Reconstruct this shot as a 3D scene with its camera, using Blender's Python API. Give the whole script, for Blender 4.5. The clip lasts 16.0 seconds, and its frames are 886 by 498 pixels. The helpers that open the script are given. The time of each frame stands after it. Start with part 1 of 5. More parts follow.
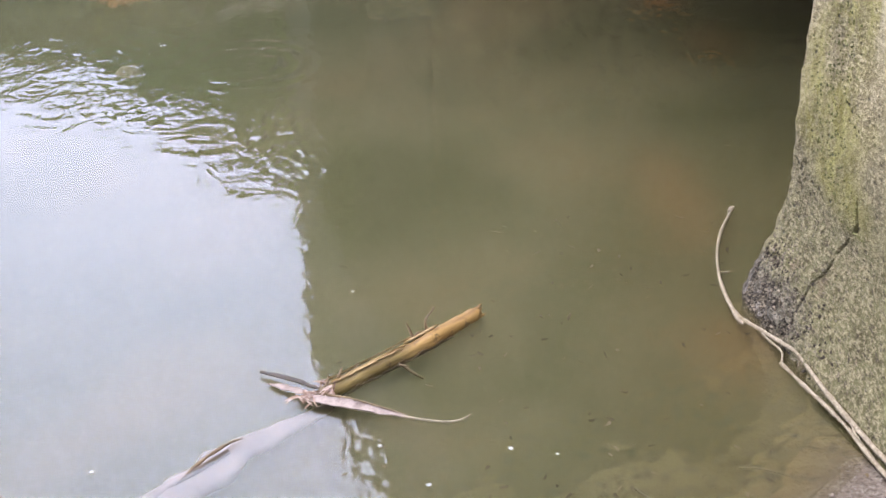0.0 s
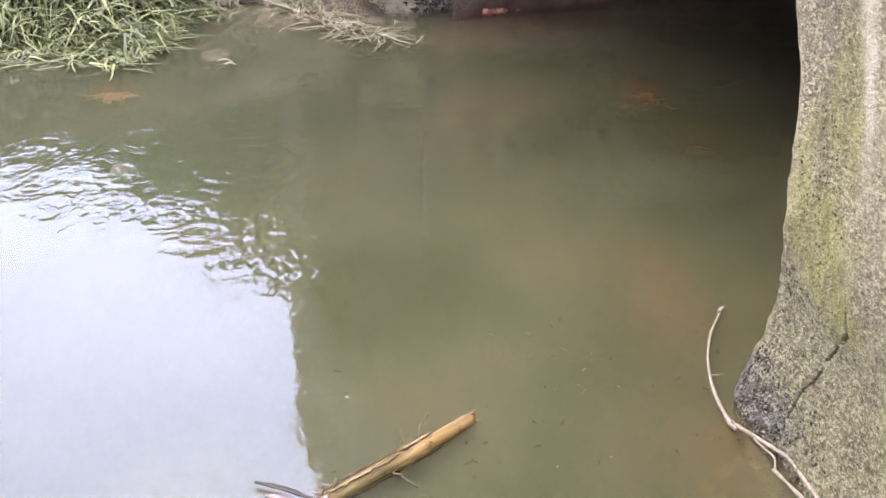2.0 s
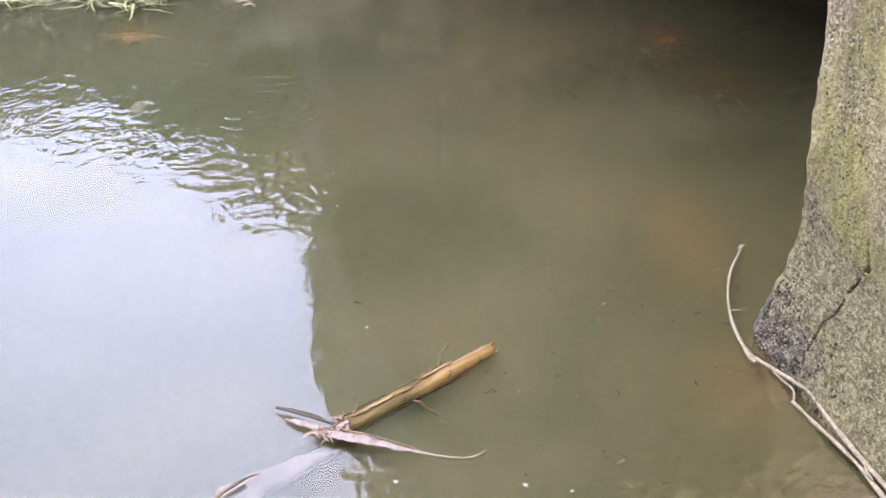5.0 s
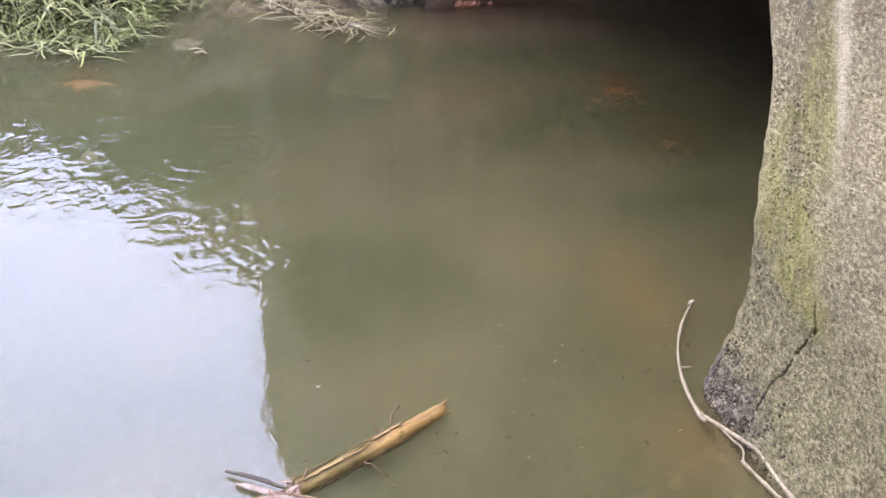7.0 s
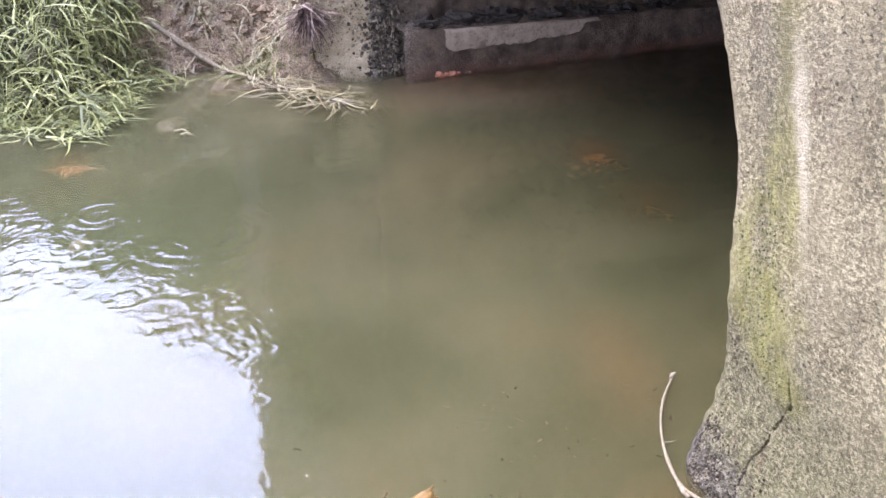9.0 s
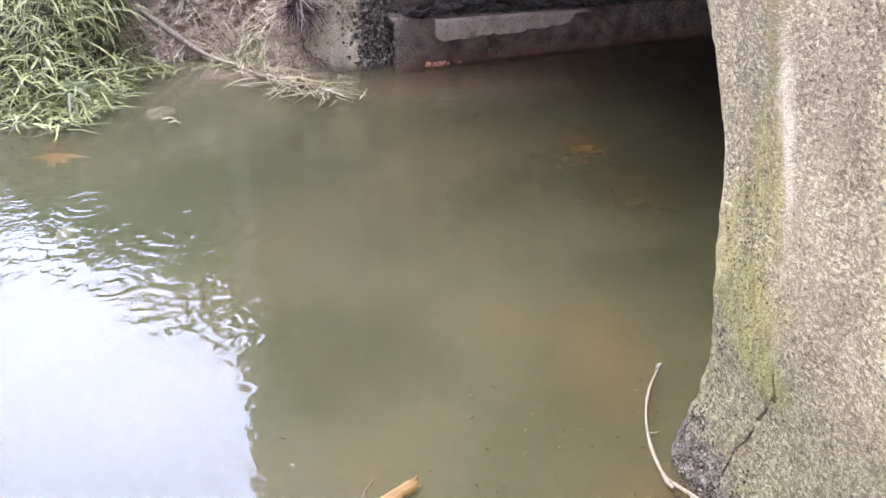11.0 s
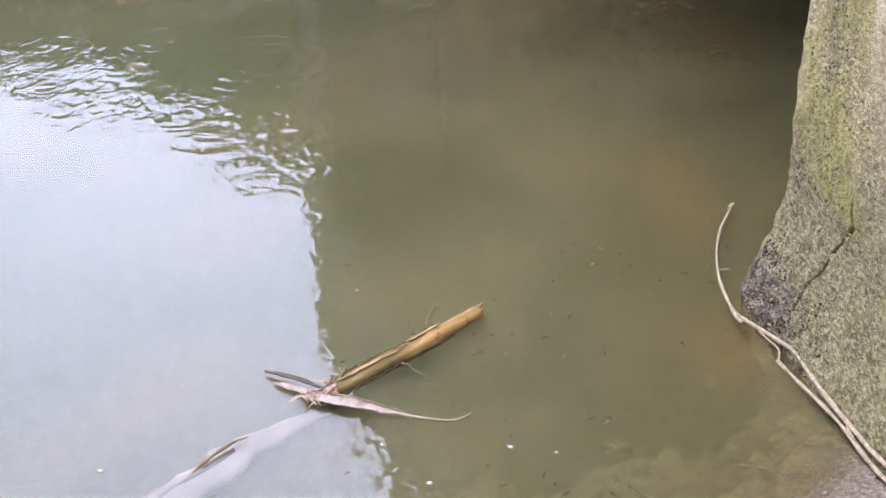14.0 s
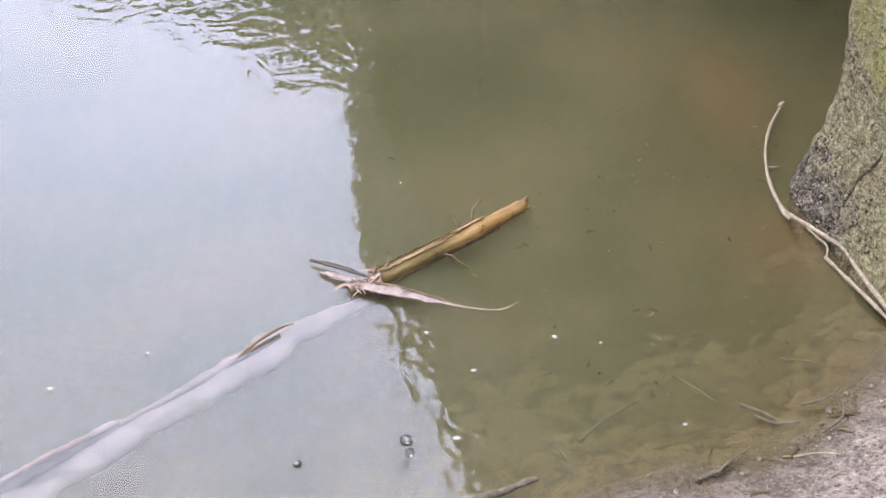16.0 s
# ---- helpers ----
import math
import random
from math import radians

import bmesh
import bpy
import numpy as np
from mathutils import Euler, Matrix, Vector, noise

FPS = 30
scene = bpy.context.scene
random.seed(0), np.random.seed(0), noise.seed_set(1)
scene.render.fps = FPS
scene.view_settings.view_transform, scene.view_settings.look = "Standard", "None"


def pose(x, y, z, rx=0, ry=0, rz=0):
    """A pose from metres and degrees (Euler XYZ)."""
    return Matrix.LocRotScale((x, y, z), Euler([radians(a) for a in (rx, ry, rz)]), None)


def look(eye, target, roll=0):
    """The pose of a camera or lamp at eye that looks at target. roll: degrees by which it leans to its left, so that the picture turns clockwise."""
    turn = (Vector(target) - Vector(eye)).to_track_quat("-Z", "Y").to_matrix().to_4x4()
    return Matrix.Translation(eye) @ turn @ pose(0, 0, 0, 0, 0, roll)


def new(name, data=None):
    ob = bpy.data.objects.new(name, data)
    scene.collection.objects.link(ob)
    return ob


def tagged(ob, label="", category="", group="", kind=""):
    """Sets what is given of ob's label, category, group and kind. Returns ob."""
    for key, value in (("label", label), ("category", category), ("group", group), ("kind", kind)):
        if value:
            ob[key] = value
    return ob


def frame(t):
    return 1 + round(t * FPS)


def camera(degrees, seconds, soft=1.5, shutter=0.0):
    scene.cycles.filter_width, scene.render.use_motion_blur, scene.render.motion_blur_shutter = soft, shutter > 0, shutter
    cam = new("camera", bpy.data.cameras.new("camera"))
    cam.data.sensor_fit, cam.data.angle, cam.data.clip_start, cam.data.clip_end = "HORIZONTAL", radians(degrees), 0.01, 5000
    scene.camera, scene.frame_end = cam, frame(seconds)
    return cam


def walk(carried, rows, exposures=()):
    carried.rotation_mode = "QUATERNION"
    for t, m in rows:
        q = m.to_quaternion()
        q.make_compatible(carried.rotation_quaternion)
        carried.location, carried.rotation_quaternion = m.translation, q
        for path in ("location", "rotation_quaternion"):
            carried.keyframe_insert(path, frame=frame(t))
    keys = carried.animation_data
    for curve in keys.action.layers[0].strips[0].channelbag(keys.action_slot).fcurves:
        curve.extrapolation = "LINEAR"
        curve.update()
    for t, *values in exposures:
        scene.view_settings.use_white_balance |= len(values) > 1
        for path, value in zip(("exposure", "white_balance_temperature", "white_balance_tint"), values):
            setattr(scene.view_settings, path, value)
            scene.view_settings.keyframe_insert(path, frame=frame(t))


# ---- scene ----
cam = camera(39.0, 16.0)
PATH = [
    (0, (0.157, 0.483, 1.401), (0.105, 2.246, 0.457), -0.8),
    (0.5, (0.142, 0.488, 1.444), (0.11, 2.27, 0.535), -0.6),
    (1, (0.147, 0.493, 1.464), (0.122, 2.283, 0.573), -1.0),
    (1.5, (0.144, 0.492, 1.458), (0.131, 2.294, 0.591), -0.1),
    (2, (0.147, 0.49, 1.476), (0.114, 2.306, 0.638), -0.8),
    (2.5, (0.148, 0.478, 1.487), (0.121, 2.307, 0.677), -1.1),
    (3, (0.147, 0.478, 1.478), (0.11, 2.309, 0.674), -1.2),
    (3.5, (0.148, 0.482, 1.475), (0.106, 2.312, 0.668), -1.0),
    (4, (0.135, 0.47, 1.462), (0.073, 2.29, 0.636), -1.2),
    (4.2, (0.131, 0.461, 1.451), (0.067, 2.273, 0.608), -1.0),
    (6.3, (0.141, 0.471, 1.414), (0.093, 2.243, 0.487), -0.2),
    (6.5, (0.146, 0.483, 1.433), (0.098, 2.263, 0.522), -0.4),
    (7, (0.138, 0.485, 1.471), (0.155, 2.296, 0.624), 0.4),
    (7.5, (0.16, 0.486, 1.499), (0.196, 2.308, 0.674), -0.3),
    (8, (0.179, 0.516, 1.535), (0.209, 2.347, 0.73), -1.1),
    (8.2, (0.172, 0.503, 1.558), (0.201, 2.341, 0.772), -1.3),
    (10.3, (0.172, 0.457, 1.576), (0.2, 2.302, 0.805), -1.8),
    (10.5, (0.178, 0.463, 1.578), (0.218, 2.308, 0.806), -1.6),
    (11, (0.181, 0.468, 1.567), (0.222, 2.306, 0.778), -1.1),
    (11.5, (0.185, 0.484, 1.555), (0.219, 2.314, 0.748), -1.3),
    (12, (0.176, 0.475, 1.55), (0.183, 2.306, 0.744), -1.4),
    (12.5, (0.166, 0.476, 1.528), (0.135, 2.295, 0.696), -1.9),
    (13, (0.176, 0.47, 1.505), (0.112, 2.276, 0.647), -2.4),
    (13.5, (0.184, 0.471, 1.468), (0.125, 2.241, 0.539), -1.6),
    (14, (0.181, 0.465, 1.449), (0.109, 2.215, 0.483), -1.3),
    (14.5, (0.169, 0.457, 1.439), (0.089, 2.196, 0.455), -0.9),
    (15, (0.163, 0.452, 1.432), (0.05, 2.173, 0.421), -1.6),
    (15.5, (0.159, 0.438, 1.424), (0.029, 2.147, 0.393), -2.0),
    (16, (0.162, 0.448, 1.401), (0.033, 2.126, 0.321), -1.6),
]
EXPOSURES = [(0.0, 2.41, 6650, 10), (1.0, 2.60, 6550, 11), (2.5, 2.71, 6400, 14), (3.5, 2.73, 6350, 15), (5.2, 2.52, 6450, 13), (6.5, 2.49, 6450, 12), (8.0, 2.80, 6300, 14), (10.5, 2.90, 6200, 15), (11.5, 2.88, 6200, 15), (12.5, 2.67, 6400, 13), (13.5, 2.53, 6500, 12), (14.5, 2.40, 6550, 11), (15.5, 2.31, 6600, 11), (16.0, 2.33, 6600, 11)]
walk(cam, [(t, look(eye, target, roll)) for t, eye, target, roll in PATH], EXPOSURES)

# ---------------------------------------------------------------- sky and light
world = bpy.data.worlds.new("overcast")
scene.world = world
world.use_nodes = True
wn, wl = world.node_tree.nodes, world.node_tree.links
wn.clear()
SUN_EL, SUN_AZ = 58.0, -60.0
sky = wn.new("ShaderNodeTexSky")
sky.sky_type, sky.sun_disc = "NISHITA", False
sky.sun_elevation, sky.sun_rotation = radians(SUN_EL), radians(SUN_AZ)
sky.dust_density, sky.air_density = 4.0, 1.0
w_scale = wn.new("ShaderNodeVectorMath")
w_scale.operation = "SCALE"
w_scale.inputs["Scale"].default_value = 0.10
w_co, w_noise, w_ramp = wn.new("ShaderNodeTexCoord"), wn.new("ShaderNodeTexNoise"), wn.new("ShaderNodeValToRGB")
w_noise.inputs["Scale"].default_value, w_noise.inputs["Detail"].default_value = 2.2, 3.0
w_ramp.color_ramp.elements[0].position, w_ramp.color_ramp.elements[1].position = 0.3, 0.75
w_ramp.color_ramp.elements[0].color = (0.83, 0.92, 1.38, 1)
w_ramp.color_ramp.elements[1].color = (0.98, 1.07, 1.55, 1)
w_mix, w_bg, w_out = wn.new("ShaderNodeMix"), wn.new("ShaderNodeBackground"), wn.new("ShaderNodeOutputWorld")
w_mix.data_type = "RGBA"
w_mix.inputs["Factor"].default_value = 0.8
wl.new(sky.outputs["Color"], w_scale.inputs[0])
wl.new(w_co.outputs["Generated"], w_noise.inputs["Vector"])
wl.new(w_noise.outputs["Fac"], w_ramp.inputs["Fac"])
wl.new(w_scale.outputs[0], w_mix.inputs["A"])
wl.new(w_ramp.outputs["Color"], w_mix.inputs["B"])
w_sep, w_map, w_gain = wn.new("ShaderNodeSeparateXYZ"), wn.new("ShaderNodeMapRange"), wn.new("ShaderNodeVectorMath")
w_gain.operation = "SCALE"
w_map.inputs["From Min"].default_value, w_map.inputs["From Max"].default_value = 0.0, 1.0
w_map.inputs["To Min"].default_value, w_map.inputs["To Max"].default_value = 0.40, 1.75
wl.new(w_co.outputs["Generated"], w_sep.inputs[0])
wl.new(w_sep.outputs["Z"], w_map.inputs["Value"])
wl.new(w_mix.outputs["Result"], w_gain.inputs[0])
wl.new(w_map.outputs[0], w_gain.inputs["Scale"])
wl.new(w_gain.outputs[0], w_bg.inputs["Color"])
w_bg.inputs["Strength"].default_value = 1.0
wl.new(w_bg.outputs[0], w_out.inputs["Surface"])

sun = new("sun", bpy.data.lights.new("sun", "SUN"))
sun.data.energy, sun.data.angle, sun.data.color = 0.5, radians(25), (1.0, 0.97, 0.92)
a, e = radians(SUN_AZ), radians(SUN_EL)
sun.matrix_world = look((math.sin(a) * math.cos(e) * 30, math.cos(a) * math.cos(e) * 30, math.sin(e) * 30), (0, 0, 0))


# ---------------------------------------------------------------- materials
class Mat:
    """A node material with short calls for its nodes."""

    def __init__(self, name):
        self.m = bpy.data.materials.new(name)
        self.m.use_nodes = True
        self.t = self.m.node_tree
        self.t.nodes.clear()
        self.out = self.n("OutputMaterial")
        self.co = self.n("TexCoord").outputs["Object"]

    def n(self, kind, **ins):
        node = self.t.nodes.new("ShaderNode" + kind)
        for k, v in ins.items():
            self.put(node, k, v)
        return node

    def put(self, node, key, v):
        sock = node.inputs[key.replace("_", " ")]
        if isinstance(v, bpy.types.NodeSocket):
            self.t.links.new(v, sock)
        else:
            sock.default_value = v

    def at(self, scale=(1, 1, 1), turn=0.0, loc=(0, 0, 0)):
        return self.n("Mapping", Vector=self.co, Scale=scale, Rotation=(0, 0, radians(turn)), Location=loc).outputs[0]

    def noise(self, scale, detail=4.0, rough=0.55, vec=None, warp=0.0):
        return self.n("TexNoise", Vector=vec or self.co, Scale=scale, Detail=detail, Roughness=rough, Distortion=warp).outputs["Fac"]

    def voronoi(self, scale, vec=None, feature="F1"):
        v = self.n("TexVoronoi", Vector=vec or self.co, Scale=scale)
        v.feature = feature
        return v.outputs["Distance"]

    def ramp(self, fac, *stops):
        r = self.n("ValToRGB", Fac=fac)
        els = r.color_ramp.elements
        while len(els) < len(stops):
            els.new(0.5)
        for el, (p, c) in zip(els, stops):
            el.position, el.color = p, (*c, 1) if isinstance(c, tuple) else (c, c, c, 1)
        return r.outputs["Color"]

    def mix(self, fac, a, b, mode="MIX"):
        x = self.n("Mix")
        x.data_type, x.blend_type = "RGBA", mode
        for key, v in (("Factor", fac), ("A", a), ("B", b)):
            v = (*v, 1) if isinstance(v, tuple) and len(v) == 3 else v
            socks = [s for s in x.inputs if s.name == key and s.enabled]
            if isinstance(v, bpy.types.NodeSocket):
                self.t.links.new(v, socks[0])
            else:
                socks[0].default_value = v
        return [s for s in x.outputs if s.enabled][0]

    def math(self, op, a, b=0.0):
        x = self.n("Math")
        x.operation = op
        for i, v in enumerate((a, b)):
            if isinstance(v, bpy.types.NodeSocket):
                self.t.links.new(v, x.inputs[i])
            else:
                x.inputs[i].default_value = v
        return x.outputs[0]

    def xyz(self):
        s = self.n("SeparateXYZ", Vector=self.co)
        return s.outputs[0], s.outputs[1], s.outputs[2]

    def band(self, v, lo, hi):
        r = self.n("MapRange", Value=v)
        r.interpolation_type = "SMOOTHSTEP"
        r.inputs["From Min"].default_value, r.inputs["From Max"].default_value = lo, hi
        return r.outputs[0]

    def bump(self, height, distance, normal=None):
        b = self.n("Bump", Height=height, Distance=distance, Strength=1.0)
        if normal is not None:
            self.put(b, "Normal", normal)
        return b.outputs[0]

    def surface(self, color, rough=0.8, normal=None, **ins):
        p = self.n("BsdfPrincipled")
        self.put(p, "Base Color", (*color, 1) if isinstance(color, tuple) else color)
        self.put(p, "Roughness", rough)
        if normal is not None:
            self.put(p, "Normal", normal)
        for k, v in ins.items():
            self.put(p, k, v)
        self.t.links.new(p.outputs[0], self.out.inputs[0])
        return self.m


def concrete_mossy():
    k = Mat("weathered_concrete")
    x, y, z = k.xyz()
    u = k.math("MULTIPLY", k.math("SUBTRACT", 2.85, y), 1.02)
    big, mid, blot = k.noise(3.0, 4), k.noise(16, 5, 0.7), k.noise(6.5, 4, 0.65, k.at((1, 1, 0.6), 0, (2, 7, 1)))
    fine, grain = k.noise(118, 4, 0.75, k.at((1, 0.55, 1))), k.noise(190, 2, 0.6, k.at((1, 0.55, 1)))
    col = k.ramp(mid, (0.3, (0.108, 0.088, 0.054)), (0.5, (0.159, 0.133, 0.085)), (0.72, (0.222, 0.190, 0.126)))
    # paler leached upper face, in broad soft runs
    streak = k.noise(6.0, 4, 0.6, k.at((1, 1, 0.22)))
    leach = k.math("MULTIPLY", k.ramp(streak, (0.38, 0.0), (0.62, 0.85)), k.band(z, 0.22, 0.70))
    col = k.mix(leach, col, (0.283, 0.238, 0.155))
    col = k.mix(k.ramp(big, (0.36, 0.45), (0.52, 0.0)), col, (0.165, 0.138, 0.108))
    wob = k.math("MULTIPLY", k.math("SUBTRACT", k.noise(9, 3), 0.5), 0.09)
    uu = k.math("ADD", u, wob)
    axis = k.math("ADD", 0.235, k.math("MULTIPLY", k.math("SUBTRACT", 0.82, z), 0.12))
    run = k.math("MULTIPLY", k.band(k.math("ABSOLUTE", k.math("SUBTRACT", uu, axis)), 0.040, 0.0),
                 k.math("MULTIPLY", k.band(z, 0.58, 0.84), k.band(z, 1.12, 0.90)))
    # green film of moss that follows the damp below the arris
    cen = k.math("ADD", k.math("ADD", 0.10, k.math("MULTIPLY", k.math("MAXIMUM", k.math("SUBTRACT", z, 0.6), 0.0), 0.25)),
                 k.math("MULTIPLY", k.math("MAXIMUM", k.math("SUBTRACT", 0.42, z), 0.0), 1.1))
    half = k.math("SUBTRACT", 0.135, k.math("MULTIPLY", k.math("ABSOLUTE", k.math("SUBTRACT", z, 0.50)), 0.22))
    off = k.math("DIVIDE", k.math("ABSOLUTE", k.math("SUBTRACT", uu, cen)), half)
    moss = k.math("MULTIPLY", k.math("MULTIPLY", k.band(off, 1.8, 0.35), k.math("MULTIPLY", k.band(z, 0.27, 0.36), k.band(z, 1.12, 0.68))),
                  k.ramp(k.noise(10, 5, 0.75, k.at((1, 0.7, 0.55))), (0.34, 0.12), (0.53, 1.0)))
    green = k.mix(k.ramp(k.noise(20, 4, 0.65, k.at((1, 1, 0.4))), (0.36, 0.0), (0.62, 1.0)), (0.135, 0.122, 0.030), (0.305, 0.280, 0.112))
    # grey-green algae low down
    damp = k.math("MULTIPLY", k.band(k.math("ADD", z, k.math("MULTIPLY", big, 0.30)), 0.78, 0.28), 0.78)
    col = k.mix(damp, col, k.ramp(mid, (0.35, (0.065, 0.060, 0.024)), (0.5, (0.106, 0.099, 0.044)), (0.68, (0.158, 0.147, 0.068))))
    # crust of pale sand grains, thick in some places and gone in others
    crust = k.math("ADD", 0.34, k.math("MULTIPLY", k.math("MULTIPLY", k.band(z, 0.30, 0.62), k.ramp(blot, (0.38, 0.1), (0.58, 1.0))), 0.66))
    col = k.mix(k.math("MULTIPLY", crust, k.ramp(fine, (0.50, 0.0), (0.56, 0.95))), col, (0.47, 0.40, 0.275))
    gaps = k.math("ADD", 0.30, k.math("MULTIPLY", k.ramp(k.noise(4.5, 3, 0.6, k.at((1, 1, 1), 0, (8, 3, 5))), (0.34, 0.12), (0.53, 1.0)), 0.70))
    gaps = k.math("MAXIMUM", gaps, k.math("MULTIPLY", k.band(z, 0.48, 0.26), 0.85))
    col = k.mix(k.math("MULTIPLY", gaps, k.ramp(k.noise(98, 4, 0.8, k.at((1, 0.55, 1), 0, (3, 1, 2))), (0.38, 0.95), (0.45, 0.0))), col, (0.052, 0.041, 0.026))
    col = k.mix(k.ramp(grain, (0.55, 0.0), (0.68, 0.25)), col, (0.40, 0.35, 0.26))
    # brownish stains
    col = k.mix(k.ramp(k.noise(13, 4, 0.7, k.at((1, 1, 0.8), 0, (1, 9, 4))), (0.60, 0.0), (0.70, 0.5)), col, (0.155, 0.108, 0.075))
    moss = k.math("MULTIPLY", moss, k.ramp(k.noise(70, 4, 0.75), (0.34, 0.45), (0.52, 1.0)))
    col = k.mix(moss, col, green)
    upper = k.math("MULTIPLY", k.band(k.math("ABSOLUTE", k.math("SUBTRACT", uu, 0.17)), 0.085, 0.01), k.band(z, 0.84, 1.0))
    col = k.mix(k.math("MULTIPLY", upper, k.ramp(k.noise(30, 4, 0.7), (0.36, 0.1), (0.58, 0.75))), col, (0.18, 0.16, 0.07))
    col = k.mix(k.math("MULTIPLY", run, k.ramp(k.noise(40, 4, 0.75, k.at((1, 0.6, 0.7))), (0.36, 0.45), (0.52, 1.0))), col, (0.49, 0.425, 0.335))
    scale = k.math("MULTIPLY", k.band(k.math("ABSOLUTE", k.math("SUBTRACT", uu, 0.09)), 0.11, 0.03), k.math("MULTIPLY", k.band(z, 0.55, 0.70), k.band(z, 1.3, 0.95)))
    col = k.mix(k.math("MULTIPLY", scale, k.ramp(k.noise(60, 4, 0.8), (0.36, 0.65), (0.56, 0.0))), col, (0.105, 0.09, 0.066))
    # open pores, thick along the arris and sparse on the face
    pore = k.voronoi(74, k.n("Mapping", Vector=k.co, Scale=(1, 0.6, 0.8)).outputs[0])
    keep = k.ramp(k.noise(26, 2, 0.5, k.at((1, 0.6, 1), 0, (5, 2, 1))), (0.50, 0.0), (0.60, 1.0))
    some = k.math("MULTIPLY", k.math("ADD", 0.30, k.math("MULTIPLY", k.band(u, 0.30, 0.12), 0.70)), k.band(z, 0.95, 0.65))
    hole = k.math("MULTIPLY", k.math("MULTIPLY", k.ramp(pore, (0.12, 1.0), (0.30, 0.0)), keep), some)
    col = k.mix(k.math("MULTIPLY", hole, 0.9), col, (0.03, 0.027, 0.018))
    foot = k.math("MULTIPLY", k.band(k.math("ADD", z, k.math("MULTIPLY", mid, 0.14)), 0.22, 0.10), k.band(u, 0.30, 0.06))
    rub = k.noise(64, 4, 0.8, k.at((1, 0.6, 1), 0, (4, 4, 9)))
    col = k.mix(k.math("MULTIPLY", foot, 0.85), col, k.ramp(rub, (0.40, (0.026, 0.021, 0.022)), (0.50, (0.085, 0.073, 0.070)), (0.60, (0.27, 0.235, 0.215))))
    col = k.mix(1.0, col, (1.22, 1.19, 1.03), "MULTIPLY")
    h = k.math("SUBTRACT", k.math("ADD", k.math("MULTIPLY", fine, 0.8), k.math("ADD", k.math("MULTIPLY", grain, 0.2), k.math("MULTIPLY", k.math("MULTIPLY", rub, foot), 1.2))), k.math("MULTIPLY", hole, 0.5))
    nor = k.bump(h, 0.022, k.bump(mid, 0.003))
    return k.surface(col, k.ramp(mid, (0.3, 0.95), (0.7, 0.7)), nor, Specular_IOR_Level=0.25)


def concrete_dark():
    k = Mat("shaded_concrete")
    x, y, z = k.xyz()
    mid, fine = k.noise(12, 5, 0.65), k.noise(90, 3, 0.7)
    # dark base puts the shade under the bridge into the colour
    col = k.ramp(mid, (0.3, (0.10, 0.082, 0.062)), (0.55, (0.20, 0.165, 0.125)), (0.75, (0.32, 0.27, 0.21)))
    col = k.mix(k.ramp(fine, (0.38, 1.0), (0.5, 0.0)), col, (0.05, 0.045, 0.04))
    pits = k.noise(110, 4, 0.85)
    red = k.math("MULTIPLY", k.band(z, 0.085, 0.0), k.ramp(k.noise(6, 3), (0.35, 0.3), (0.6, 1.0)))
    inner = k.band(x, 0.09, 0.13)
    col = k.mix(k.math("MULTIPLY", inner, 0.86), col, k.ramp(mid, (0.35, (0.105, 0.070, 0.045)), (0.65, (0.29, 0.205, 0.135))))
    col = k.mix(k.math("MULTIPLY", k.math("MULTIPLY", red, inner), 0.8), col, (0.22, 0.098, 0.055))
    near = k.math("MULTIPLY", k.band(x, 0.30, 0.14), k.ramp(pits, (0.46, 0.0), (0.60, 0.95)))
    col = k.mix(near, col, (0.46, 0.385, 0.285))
    return k.surface(col, 0.85, k.bump(fine, 0.010, k.bump(pits, 0.016)), Specular_IOR_Level=0.3)


def plaster():
    k = Mat("pale_plaster")
    mid = k.noise(10, 5, 0.65)
    col = k.ramp(mid, (0.32, (0.17, 0.118, 0.076)), (0.45, (0.34, 0.26, 0.178)), (0.7, (0.45, 0.355, 0.25)))
    col = k.mix(k.ramp(k.noise(60, 3), (0.36, 0.5), (0.46, 0.0)), col, (0.12, 0.095, 0.085))
    return k.surface(col, 0.8, k.bump(mid, 0.006), Specular_IOR_Level=0.3)


